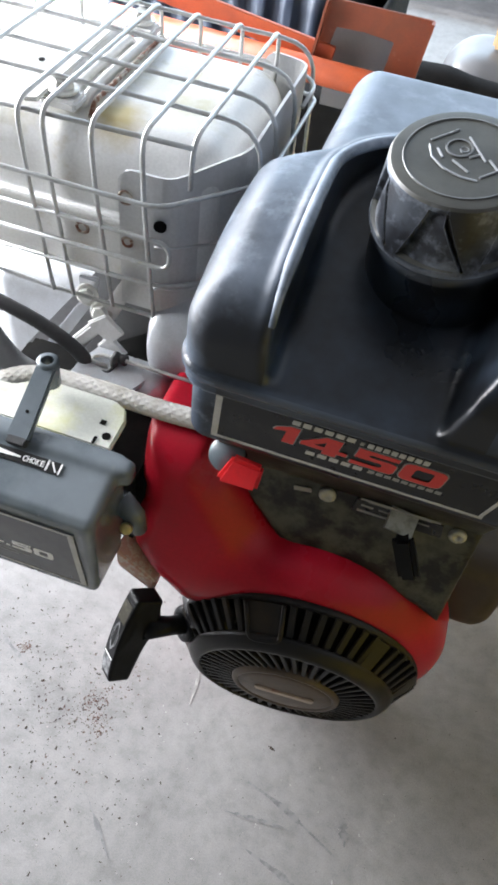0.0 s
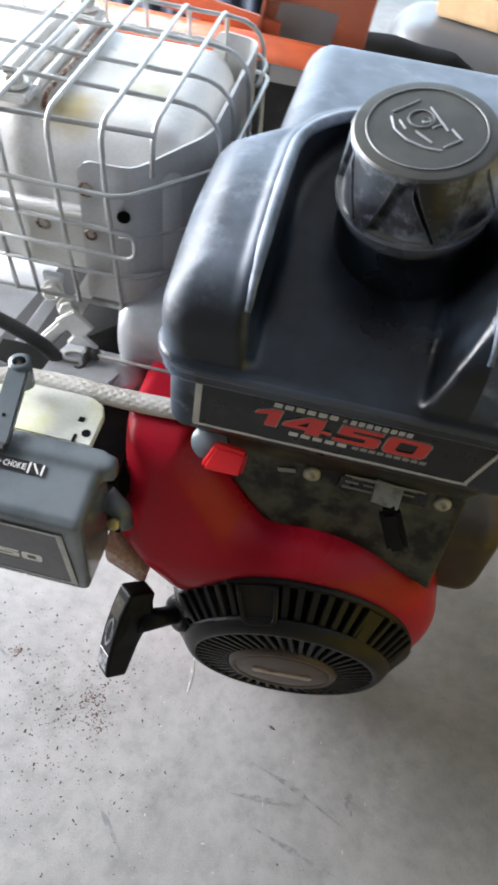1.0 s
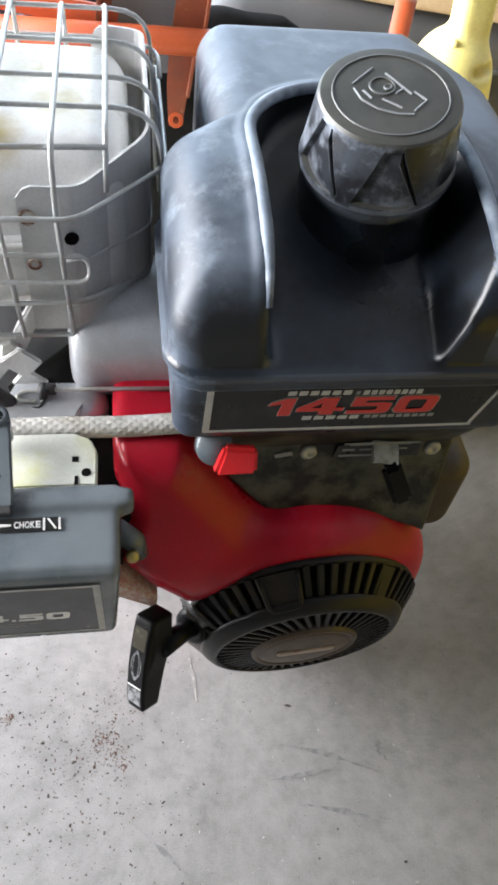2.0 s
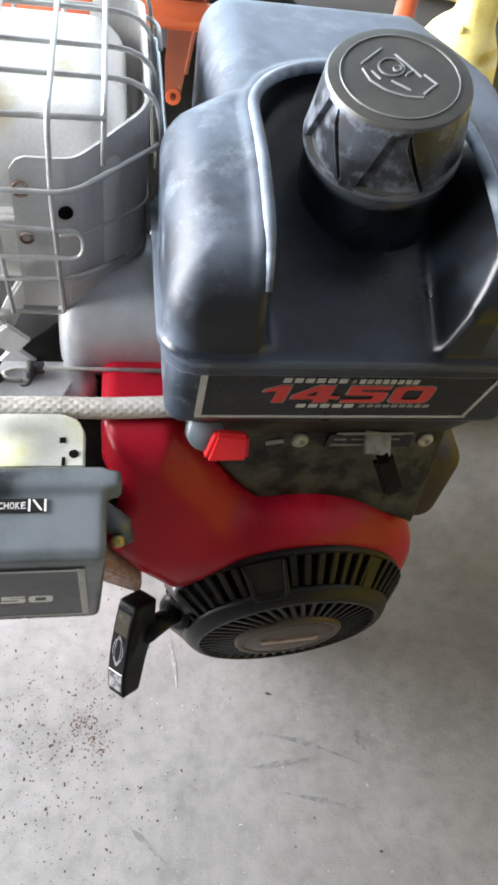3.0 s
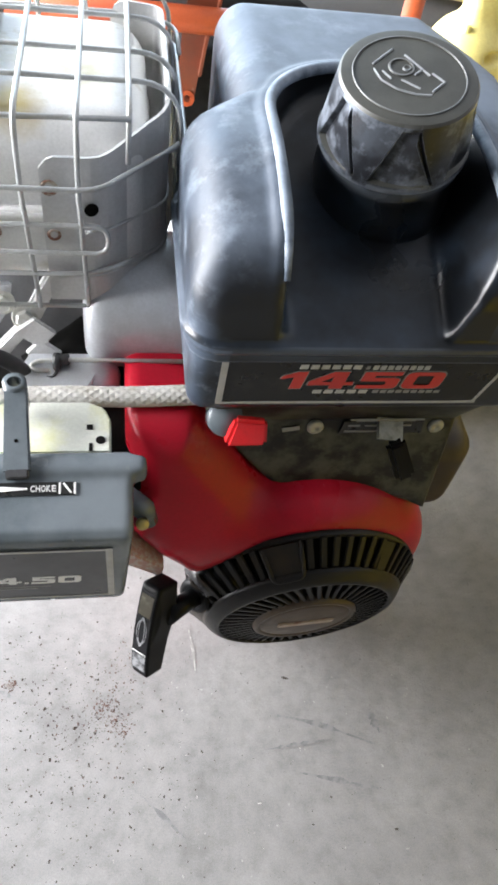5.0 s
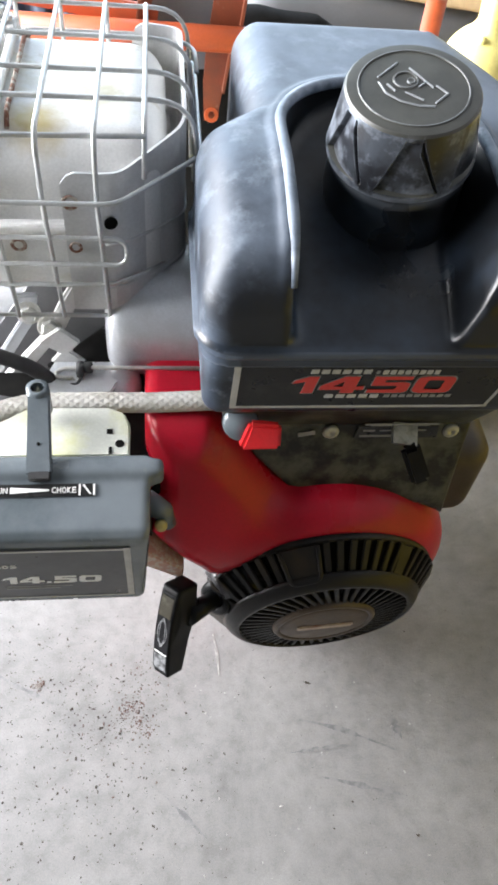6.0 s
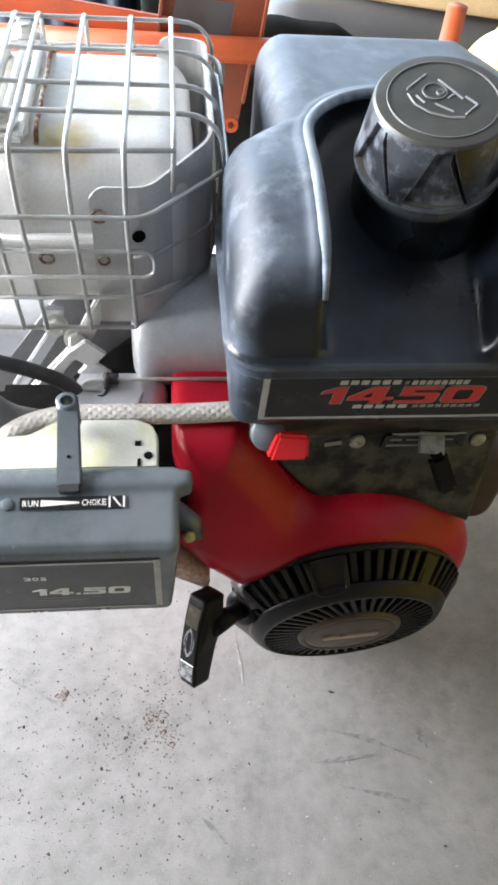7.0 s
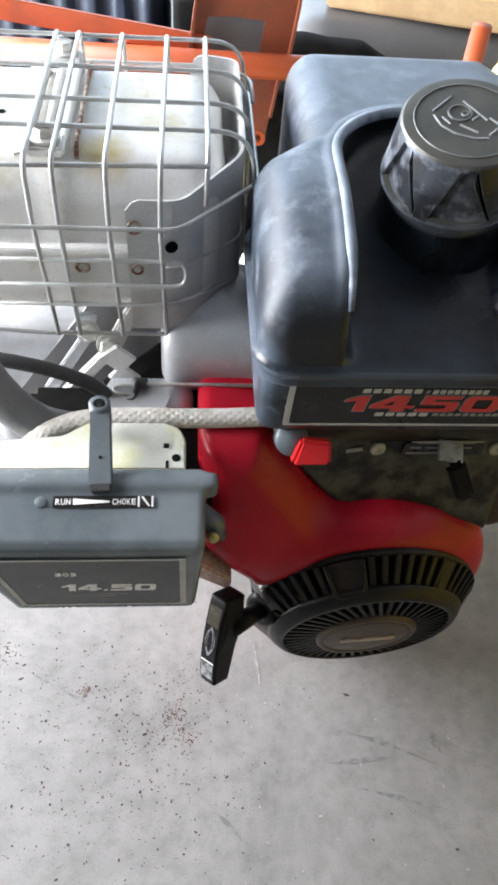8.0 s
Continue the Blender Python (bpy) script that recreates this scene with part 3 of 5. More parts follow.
strip("border_bar", (-0.0535, 0.4372), (-0.0520, 0.4785), 0.0046, LABEL_EDGE, plate, -0.0006)
strip("border_bar", (0.1368, 0.4372), (0.1500, 0.4785), 0.0024, LABEL_EDGE, plate, -0.0006)
# wide slanting numerals as outlines in a unit box
GLYPHS = {
    "1": [[(0.0, 0.58), (0.08, 0.76), (0.62, 1.0), (1.0, 1.0), (1.0, 0.0), (0.52, 0.0), (0.52, 0.70), (0.30, 0.64)]],
    "4": [[(0.50, 0.0), (0.80, 0.0), (0.80, 1.0), (0.50, 1.0)], [(0.0, 0.20), (0.50, 0.20), (0.50, 0.40), (0.27, 0.40), (0.50, 0.72), (0.50, 1.0), (0.46, 1.0), (0.0, 0.42)], [(0.80, 0.20), (1.0, 0.20), (1.0, 0.40), (0.80, 0.40)]],
    "5": [[(0.04, 1.0), (0.98, 1.0), (0.98, 0.80), (0.34, 0.80), (0.34, 0.65), (0.84, 0.65), (0.96, 0.60), (1.0, 0.50), (1.0, 0.15), (0.95, 0.04), (0.84, 0.0), (0.0, 0.0), (0.0, 0.20), (0.64, 0.20), (0.69, 0.25), (0.69, 0.40), (0.64, 0.45), (0.04, 0.45)]],
    ".": [[(0.0, 0.0), (1.0, 0.0), (1.0, 0.22), (0.0, 0.22)]],
}


def round_frame(grow):
    """The corner points of a rounded oblong in the unit box, drawn in by grow."""
    out = []
    for cx, cy, a0 in ((0.82, 0.78, 0), (0.18, 0.78, 90), (0.18, 0.22, 180), (0.82, 0.22, 270)):
        for i in range(4):
            a = radians(a0 + 30 * i)
            kx, ky = (0.18, 0.22) if grow == 0 else (0.06, 0.10)
            px, py = (cx, cy) if grow == 0 else (0.5 + (cx - 0.5) * 0.50, 0.5 + (cy - 0.5) * 0.68)
            out.append((px + kx * math.cos(a), py + ky * math.sin(a)))
    return out


def glyph(name, digit, place, width, height, lean, depth, mat, parent, swell=0.0, label=""):
    """One numeral, its lower left corner at place, of some depth."""
    bm = bmesh.new()

    def at(p, z):
        x, y = p[0] * width, p[1] * height
        x += swell * (2 * p[0] - 1)
        y += swell * (2 * p[1] - 1)
        return bm.verts.new(place @ Vector((x + lean * y, y, z)))

    if digit == "0":
        loops = [[at(p, z) for p in round_frame(g)] for g, z in ((0, 0.0), (0, depth), (1, depth), (1, 0.0))]
        for a, b in zip(loops, loops[1:]):
            for i in range(len(a)):
                j = (i + 1) % len(a)
                bm.faces.new((a[i], a[j], b[j], b[i]))
    else:
        for outline in GLYPHS[digit]:
            low, high = [at(p, 0.0) for p in outline], [at(p, depth) for p in outline]
            bm.faces.new(high)
            for i in range(len(low)):
                j = (i + 1) % len(low)
                bm.faces.new((low[i], low[j], high[j], high[i]))
    return part(name, bm, mat, parent, label)


for digit, x0, x1 in (("1", -0.0145, 0.0025), ("4", 0.0065, 0.0385), ("5", 0.0420, 0.0715), ("0", 0.0750, 0.1035)):
    glyph("digit_shade", digit, on_front(x0, 0.4512, -0.0006), x1 - x0, 0.0166, 0.20, 0.0003, PRINT_GREY, plate, 0.0009)
    glyph("digit", digit, on_front(x0, 0.4512, -0.0010), x1 - x0, 0.0166, 0.20, 0.0003, PRINT_RED, plate, label="red numeral")


def word_bars(x0, x1, z, height, mat, count):
    """Unread words as a row of plain slanted bars."""
    w = (x1 - x0) / count
    for i in range(count):
        a = x0 + i * w
        extruded("word_bar", [(a, z), (a + w * 0.74, z), (a + w * 0.74 + 0.0006, z + height), (a + 0.0006, z + height)], pose(0, -0.0007, 0) @ FRONT, 0.0004, mat, plate)


word_bars(-0.001, 0.0440, 0.4705, 0.0042, PRINT_DULL, 6)
word_bars(0.0455, 0.0490, 0.4705, 0.0032, PRINT_GREY, 1)
word_bars(0.0505, 0.0930, 0.4700, 0.0042, PRINT_DULL, 8)
word_bars(0.012, 0.0540, 0.4458, 0.0036, PRINT_DULL, 5)
word_bars(0.056, 0.1080, 0.4462, 0.0030, PRINT_GREY, 9)

# control panel below the tank
PANEL_OUT = [(-0.057, 0.431), (0.158, 0.431), (0.156, 0.268), (0.132, 0.280), (0.093, 0.292), (0.034, 0.296), (0.005, 0.306), (-0.026, 0.340), (-0.057, 0.395)]


def panel_shape(x, y, z):
    outline = sd_poly(x, z, PANEL_OUT)
    front = np.where(z > 0.375, 0.004 + (0.428 - z) * 0.55, 0.032 - (0.375 - z) * 0.20)
    body = smax(outline, front - y, 0.006)
    return np.maximum(body, y - 0.11)


panel = mould("control_panel", panel_shape, (-0.075, -0.012, 0.22), (0.185, 0.12, 0.435), 0.0028, PANEL, engine, "dusty black plastic control panel")
for x in (0.035, 0.139):
    bm = bmesh.new()
    lathe(bm, [(0.0070, 0.0), (0.0070, 0.002), (0.0055, 0.0035), (0.0022, 0.0038), (0.0020, 0.0026)], along((0, -1, 0.15), (x, 0.0312, 0.369)), 20)
    part("panel_screw", bm, PALE_SCREW, panel, "dusty metal screw head", smooth=True)
extruded("throttle_gate", [(0.056, 0.362), (0.128, 0.362), (0.126, 0.377), (0.058, 0.377)], pose(0, 0.0298, 0) @ FRONT, 0.0012, STICKER, panel)
strip("gate_mark", (0.062, 0.3725), (0.072, 0.3725), 0.0022, PRINT_GREY, panel, 0.0284)
strip("gate_mark", (0.076, 0.3725), (0.116, 0.3725), 0.0018, PRINT_GREY, panel, 0.0284)
strip("gate_mark", (0.060, 0.3655), (0.094, 0.3655), 0.0026, PRINT_GREY, panel, 0.0284)
strip("print_bar", (0.060, 0.3865), (0.122, 0.3865), 0.0020, PRINT_GREY, panel, 0.0232)
strip("print_bar", (0.066, 0.3825), (0.116, 0.3825), 0.0020, PRINT_GREY, panel, 0.0256)
strip("primer_mark", (0.008, 0.366), (0.022, 0.369), 0.005, PRINT_GREY, panel, 0.0297)
# throttle lever: bent steel with a black plastic tip
lever = part("throttle_lever", box(bmesh.new(), (-0.0110, -0.009, -0.0020), (0.0110, 0.009, 0.0020), Matrix.Translation((0.0945, 0.0205, 0.3770)) @ pose(0, 0, 0, 30, 12, 0)), LEVER, panel, "dull steel throttle lever")
bm = bmesh.new()
tip_z = Vector((0.017, -0.010, -0.036)).normalized()
tip_x = (Vector((1, 0, 0)) - tip_z * tip_z.x).normalized()
tip = Matrix.Translation((0.0965, 0.0125, 0.3755)) @ Matrix((tip_x, tip_z.cross(tip_x), tip_z)).transposed().to_4x4()
box(bm, (-0.0082, -0.0056, 0.003), (0.0082, 0.0056, 0.045), None, 0.0036)
bmesh.ops.transform(bm, matrix=tip, verts=bm.verts)
part("lever_tip", bm, GRIP, lever, "black plastic lever tip")

# red fuel knob on its grey hub
bm = bmesh.new()
lathe(bm, [(0.0138, -0.010), (0.0138, 0.003), (0.0122, 0.006)], along((0, -0.7, 0.7), (-0.0445, 0.010, 0.4055)), 28)
hub = part("knob_hub", bm, CLEANER, engine, smooth=True)
bm = bmesh.new()
box(bm, (-0.0155, -0.007, -0.0098), (0.0155, 0.007, 0.0098), None, 0.003)
for v in bm.verts:
    v.co.z *= 1.0 - 0.12 * v.co.x / 0.0195
    if v.co.z > 0:
        v.co.x = v.co.x * 0.80 + 0.0030
        v.co.y = v.co.y * 0.55 + 0.0035
bmesh.ops.transform(bm, matrix=pose(-0.0300, -0.003, 0.4055, -16, 3, 0), verts=bm.verts)
part("fuel_knob", bm, RED_PLASTIC, engine, "bright red plastic fuel tap knob")

# red blower housing
AXLE = (0.0472, 0.174)
LOBE = [(-0.106, 0.287), (-0.106, 0.378), (-0.072, 0.378), (-0.050, 0.352), (-0.022, 0.314), (0.004, 0.286), (0.000, 0.250), (-0.058, 0.244)]


def housing_shape(x, y, z):
    r = np.sqrt((x - AXLE[0]) ** 2 + (z - AXLE[1]) ** 2)
    ya = 0.993 * y + 0.122 * (z - AXLE[1]) - 0.063 * (x - AXLE[0])
    dome = filleted(r - 0.1360, -0.012 - ya, 0.045)
    lobe = sd_poly(x, z, LOBE) - 0.012
    lobe = filleted(lobe, 0.008 - 0.34 * (0.385 - z) + 2.4 * np.maximum(x + 0.088, 0) ** 2 + 8.0 * np.maximum(-0.088 - x, 0) ** 2 - y, 0.028)
    d = smin(dome, lobe, 0.022)
    d = np.maximum(d, y - 0.105)
    well = np.maximum(r - 0.110, np.abs(ya + 0.03) - 0.055)
    front_cut = np.maximum(r - 0.150, ya + 0.014)
    d = smax(d, -front_cut, 0.012)
    d = smax(d, -well, 0.004)
    return smax(d, -sd_box(x, y, z, (-0.25, -0.2, 0.0), (-0.036, 0.2, 0.218), 0.012), 0.006)


housing = mould("blower_housing", housing_shape, (-0.135, -0.06, 0.03), (0.190, 0.115, 0.405), 0.003, RED, engine, "glossy red painted blower housing")
extruded("mount_foot", [(-0.122, 0.283), (-0.086, 0.2480), (-0.0876, 0.2290), (-0.122, 0.2570)], pose(0, 0.030, 0) @ FRONT, 0.058, RUSTY_FOOT, engine, "rusty steel mounting foot", bevel=0.002)

# recoil starter cover: ring, radial ribs, side ribs and badge
AX = Matrix.Translation((AXLE[0] + 0.001, -0.005, AXLE[1])) @ pose(0, 0, 0, 97, 0, 3.6) @ Matrix.Diagonal((1.025, 1.025, 1, 1))
bm = bmesh.new()
lathe(bm, [(0.112, 0.000), (0.1130, 0.004), (0.1115, 0.0065), (0.109, 0.0060), (0.108, 0.000)], AX, 80, close=False)
starter = part("starter_cover", bm, STARTER, engine, "grimy black plastic recoil starter cover with ribs", smooth=True)
bm = bmesh.new()
lathe(bm, [(0.0930, 0.0275), (0.0950, 0.0286), (0.0925, 0.0325), (0.0895, 0.0360), (0.0868, 0.0385), (0.0840, 0.0398), (0.0815, 0.0398), (0.0805, 0.0370), (0.0860, 0.0300), (0.0930, 0.0275)], AX, 96, close=False)
part("face_ring", bm, STARTER, starter, smooth=True)
bm = bmesh.new()
lathe(bm, [(0.0500, 0.036), (0.0495, 0.0425), (0.047, 0.0450), (0.044, 0.0445), (0.0425, 0.043)], AX, 56, close=False)
part("hub_ring", bm, BADGE, starter, smooth=True)
bm = bmesh.new()
lathe(bm, [(0.045, 0.038), (0.045, 0.0430), (0.038, 0.0450), (0.018, 0.0465), (0.004, 0.0470)], AX, 48)
badge = part("badge", bm, BADGE, starter, "grimy brown round badge", smooth=True)
bm = bmesh.new()
box(bm, (-0.027, -0.0050, 0), (0.027, 0.0050, 0.0022), None, 0.0015)
bmesh.ops.transform(bm, matrix=AX @ pose(0, 0.002, 0.0458), verts=bm.verts)
part("badge_stripe", bm, BADGE_MARK, badge)
# near-black cone: its colour stands for the shade behind the ribs
bm = bmesh.new()
lathe(bm, [(0.106, -0.04), (0.106, -0.006), (0.03, 0.004)], AX, 40)
part("fan_screen", bm, DARK, starter, smooth=True)
rib = bpy.data.meshes.new("face_rib")
bm = bmesh.new()
box(bm, (-0.0175, -0.0020, -0.0035), (0.0175, 0.0020, 0.0035), None, 0.0008)
bm.to_mesh(rib)
bm.free()
rib.materials.append(STARTER)
for i in range(48):
    ob = new("face_rib", rib)
    ob.parent, ob.matrix_parent_inverse = starter, Matrix.Identity(4)
    ob.matrix_basis = AX @ pose(0, 0, 0, 0, 0, i * 360 / 48) @ pose(0.0665, 0, 0.0365, 0, 5, 12)
side = bpy.data.meshes.new("side_rib")
bm = bmesh.new()
box(bm, (-0.0018, -0.0029, -0.0185), (0.0018, 0.0029, 0.0185), None, 0.0008)
bm.to_mesh(side)
bm.free()
side.materials.append(STARTER)
SOLID = [(100, 119), (50, 57), (8, 18), (170, 352)]
for i in range(56):
    a = i * 360 / 56
    if any(s <= a <= e for s, e in SOLID):
        continue
    ob = new("side_rib", side)
    ob.parent, ob.matrix_parent_inverse = starter, Matrix.Identity(4)
    ob.matrix_basis = AX @ pose(0, 0, 0, 0, 0, a) @ pose(0.0995, 0, 0.0195, 0, -46, 0)
for a0, a1 in SOLID:
    bm = bmesh.new()
    grid = []
    steps = max(4, int((a1 - a0) / 3))
    for i in range(steps + 1):
        a = radians(a0 + (a1 - a0) * i / steps)
        sunk = 0.003 if a0 == 101 else 0.0
        grid.append([bm.verts.new(((r - sunk) * math.cos(a), (r - sunk) * math.sin(a), h - sunk)) for r, h in ((0.109, 0.003), (0.1125, 0.0085), (0.0905, 0.0330), (0.086, 0.030), (0.105, 0.006))])
    for p, q in zip(grid, grid[1:]):
        for j in range(5):
            bm.faces.new((p[j], p[(j + 1) % 5], q[(j + 1) % 5], q[j]))
    bm.faces.new(grid[0])
    bm.faces.new(grid[-1][::-1])
    bmesh.ops.transform(bm, matrix=AX, verts=bm.verts)
    part("solid_segment", bm, STARTER, starter, smooth=False)
# rounded pocket round the cover's screw
def on_cone(angle, along_cone):
    r, h = 0.1120 - 0.0215 * along_cone, 0.0090 + 0.0240 * along_cone
    return Vector((r * math.cos(radians(angle)), r * math.sin(radians(angle)), h))


bm = bmesh.new()
lip = rounded([on_cone(100.5, 0.0), on_cone(100.5, 0.5), on_cone(100.5, 0.98), on_cone(109, 1.0), on_cone(117.5, 0.98), on_cone(117.5, 0.5), on_cone(117.5, 0.0)], 0.007, 5)
tube(bm, [AX @ p for p in lip], 0.0021, 10)
part("screw_pocket", bm, STARTER, starter, smooth=True)
bm = bmesh.new()
lathe(bm, [(0.0040, 0), (0.0040, 0.002), (0.0025, 0.003)], AX @ pose(-0.0375, 0.0945, 0.0105, -42, 0, 0), 14)
part("cover_screw", bm, BRASS, starter, "yellow zinc screw", smooth=True)

# rope outlet and pull handle
bm = bmesh.new()
tube(bm, rounded([(-0.010, -0.006, 0.206), (-0.038, -0.012, 0.204), (-0.054, -0.022, 0.198)], 0.01), [0.026] * 3 + [0.024] * 4 + [0.019], 20)
guide = part("rope_guide", bm, GUIDE, starter, "glossy dark grey rope guide", smooth=True)
bm = bmesh.new()
lathe(bm, [(0.0090, -0.004), (0.0165, -0.004), (0.0178, 0.000), (0.0165, 0.004), (0.0100, 0.005), (0.0085, 0.002)], along((-0.70, -0.65, 0.30), (-0.0545, -0.0290, 0.194)), 28, close=False)
part("rope_ferrule", bm, GRIP, guide, "black rope ferrule", smooth=True)
handle = part("pull_handle", tube(bmesh.new(), [(-0.050, -0.025, 0.192), (-0.066, -0.040, 0.202), (-0.084, -0.056, 0.216)], [0.0095, 0.0090, 0.0110], 14), GRIP, engine, "black plastic pull handle with a silver label", smooth=True)
GRIP_A, GRIP_B = Vector((-0.0918, -0.0401, 0.2444)), Vector((-0.1030, -0.0871, 0.1653))
grip_z = (GRIP_B - GRIP_A).normalized()
grip_x = Vector((-0.70, -0.55, 0.45))
grip_x = (grip_x - grip_z * grip_x.dot(grip_z)).normalized()
grip_pose = Matrix.Translation(GRIP_A) @ Matrix((grip_x, grip_z.cross(grip_x), grip_z)).transposed().to_4x4()
GRIP_LONG = (GRIP_B - GRIP_A).length
GRIP_IN = np.array(grip_pose.inverted())


def grip_shape(x, y, z):
    """A flat-faced grip, deepest where the rope meets it."""
    u, v, w = (GRIP_IN[i, 0] * x + GRIP_IN[i, 1] * y + GRIP_IN[i, 2] * z + GRIP_IN[i, 3] for i in range(3))
    t = np.clip(w / GRIP_LONG, 0, 1)
    bow = 0.0045 * (2 * t - 1) ** 2
    taper = 0.004 * np.clip((t - 0.45) / 0.55, 0, 1)
    d = sd_box(np.where(u > 0, u + bow, u - taper), v * (1.0 + 0.10 * t), w, (-0.0165, -0.0105, 0.0), (0.0125, 0.0105, GRIP_LONG), 0.0026)
    stalk = np.sqrt((v / 0.9) ** 2 + ((w - 0.030) / 1.7) ** 2) - 0.0085
    stalk = np.maximum(stalk, np.abs(u + 0.010) - 0.009)
    return smin(d, stalk, 0.012)


grip = mould("grip", grip_shape, (-0.145, -0.130, 0.135), (-0.045, 0.0, 0.275), 0.0018, GRIP, handle)
GRIP_FACE = grip_pose @ Matrix(((0, 0, 1, 0.0114), (1, 0, 0, 0), (0, 1, 0, 0), (0, 0, 0, 1)))


def grip_film(name, half, y0, y1, lift, mat, label=""):
    """A thin film that follows the grip's bowed face."""
    bm = bmesh.new()
    rows = []
    for i in range(9):
        y = y0 + (y1 - y0) * i / 8
        sag = 0.0011 + lift - 0.0045 * (2 * y / GRIP_LONG - 1) ** 2
        rows.append([bm.verts.new(GRIP_FACE @ Vector((x, y, sag + dz))) for x, dz in ((-half, -0.0008), (-half, 0.0003), (half, 0.0003), (half, -0.0008))])
    for p, q in zip(rows, rows[1:]):
        for j in range(4):
            bm.faces.new((p[j], p[(j + 1) % 4], q[(j + 1) % 4], q[j]))
    bm.faces.new(rows[0])
    bm.faces.new(rows[-1][::-1])
    return part(name, bm, mat, grip, label)


grip_film("grip_label", 0.0084, 0.006, GRIP_LONG - 0.006, 0.0, GRIP_FILM, "worn black label with silver print")
grip_film("label_patch", 0.0070, 0.009, 0.029, 0.0004, GRIP_PATCH, "dull gold patch")
grip_film("label_patch", 0.0072, GRIP_LONG - 0.024, GRIP_LONG - 0.007, 0.0004, GRIP_LABEL, "worn silver patch")
grip_film("label_bar", 0.0076, GRIP_LONG - 0.0262, GRIP_LONG - 0.0252, 0.0004, PRINT_WHITE)
bm = bmesh.new()
for ring_r, ring_long in ((0.0030, 4.2), (0.0052, 2.2)):
    lathe(bm, [(ring_r, 0.0), (ring_r, 0.0006), (ring_r + 0.0006, 0.0006), (ring_r + 0.0006, 0.0)], GRIP_FACE @ pose(0, 0.045, 0.0011) @ Matrix.Diagonal((1, ring_long, 1, 1)), 32, close=False)
part("label_ring", bm, GRIP_LABEL, grip, "worn silver ring")

# air cleaner
CLEANER_SIDE = [(-0.018, 0.403), (-0.036, 0.402), (-0.0745, 0.3915), (-0.0795, 0.3870), (-0.0795, 0.376), (-0.068, 0.277), (-0.018, 0.277)]


def cleaner_shape(x, y, z):
    side_d = sd_poly(y, z, CLEANER_SIDE)
    right = x + 0.113 - 0.06 * (z - 0.39)
    left = -0.298 - 0.25 * (z - 0.39) - x
    cut = (x - y) - 0.055
    d = smax(smax(side_d, np.maximum(right, left), 0.007), cut * 0.707, 0.006)
    rim = sd_box(x, y, z, (-0.31, -0.036, 0.388), (-0.103, -0.021, 0.406), 0.005)
    return smin(d, rim, 0.006)


cleaner = mould("air_cleaner_cover", cleaner_shape, (-0.325, -0.095, 0.265), (-0.095, 0.0, 0.42), 0.0024, CLEANER, engine, "grey plastic air cleaner cover, dusty")
tilt = math.degrees(math.atan2(0.011, 0.095))
ACF = pose(0, -0.0786, 0.376) @ pose(0, 0, 0, 90 + tilt, 0, 0)
aclabel = extruded("cover_label", [(-0.262, -0.089), (-0.1275, -0.089), (-0.1275, 0.001), (-0.278, 0.001)], ACF @ pose(0, 0, 0.0012), 0.0008, LABEL_GREY, cleaner, "dark grey label with a silver border")
for a, b, w in (((-0.278, -0.001), (-0.1275, -0.001), 0.002), ((-0.1300, -0.089), (-0.1300, 0.001), 0.0048), ((-0.262, -0.088), (-0.1275, -0.088), 0.002), ((-0.274, 0.001), (-0.259, -0.089), 0.004)):
    d = Vector((b[0] - a[0], b[1] - a[1]))
    n = Vector((-d.y, d.x)).normalized() * w / 2
    extruded("border_bar", [(a[0] - n.x, a[1] - n.y), (b[0] - n.x, b[1] - n.y), (b[0] + n.x, b[1] + n.y), (a[0] + n.x, a[1] + n.y)], ACF @ pose(0, 0, 0.0019), 0.0005, LABEL_EDGE, aclabel)
for digit, x0, x1 in (("1", -0.2255, -0.2145), ("4", -0.2125, -0.1945), (".", -0.1925, -0.1895), ("5", -0.1875, -0.1705), ("0", -0.1685, -0.1520)):
    glyph("figure", digit, ACF @ pose(x0, -0.0585, 0.0020), x1 - x0, 0.0125, 0.10, 0.0004, PRINT_WHITE, aclabel)
for n, digit in enumerate("305"):
    lettering("small_figure", digit, ACF @ pose(-0.226 + 0.0056 * n, -0.0285, 0.0023), 0.0052, PRINT_WHITE, aclabel, 0.0046)
for i, w in ((0, 0.05), (1, 0.04)):
    extruded("print_bar", [(-0.224, -0.0655 - 0.004 * i), (-0.224 + w, -0.0655 - 0.004 * i), (-0.224 + w, -0.064 - 0.004 * i), (-0.224, -0.064 - 0.004 * i)], ACF @ pose(0, 0, 0.0019), 0.0004, PRINT_GREY, aclabel)
# choke strip on the sloping face
slope = math.degrees(math.atan2(0.0105, 0.0385))
ACS = pose(0, -0.0460, 0.3994) @ pose(0, 0, 0, slope, 0, 0)
strip_label = extruded("choke_strip", [(-0.2245, -0.0046), (-0.1515, -0.0046), (-0.1515, 0.0046), (-0.2245, 0.0046)], ACS @ pose(0, 0, 0.0006), 0.0006, STICKER, cleaner, "black strip with white lettering")
for word, x0, pitch in (("RUN", -0.2225, 0.0038), ("CHOKE", -0.1815, 0.0035)):
    for n, letter in enumerate(word):
        lettering("letter", letter, ACS @ pose(x0 + n * pitch, -0.0022, 0.0014), 0.0044, PRINT_WHITE, strip_label, pitch * 0.84, 0, 0.0001)
extruded("wedge", [(-0.2100, -0.0024), (-0.2100, 0.0024), (-0.1835, 0.0006), (-0.1835, -0.0006)], ACS @ pose(0, 0, 0.0012), 0.0004, PRINT_WHITE, strip_label)
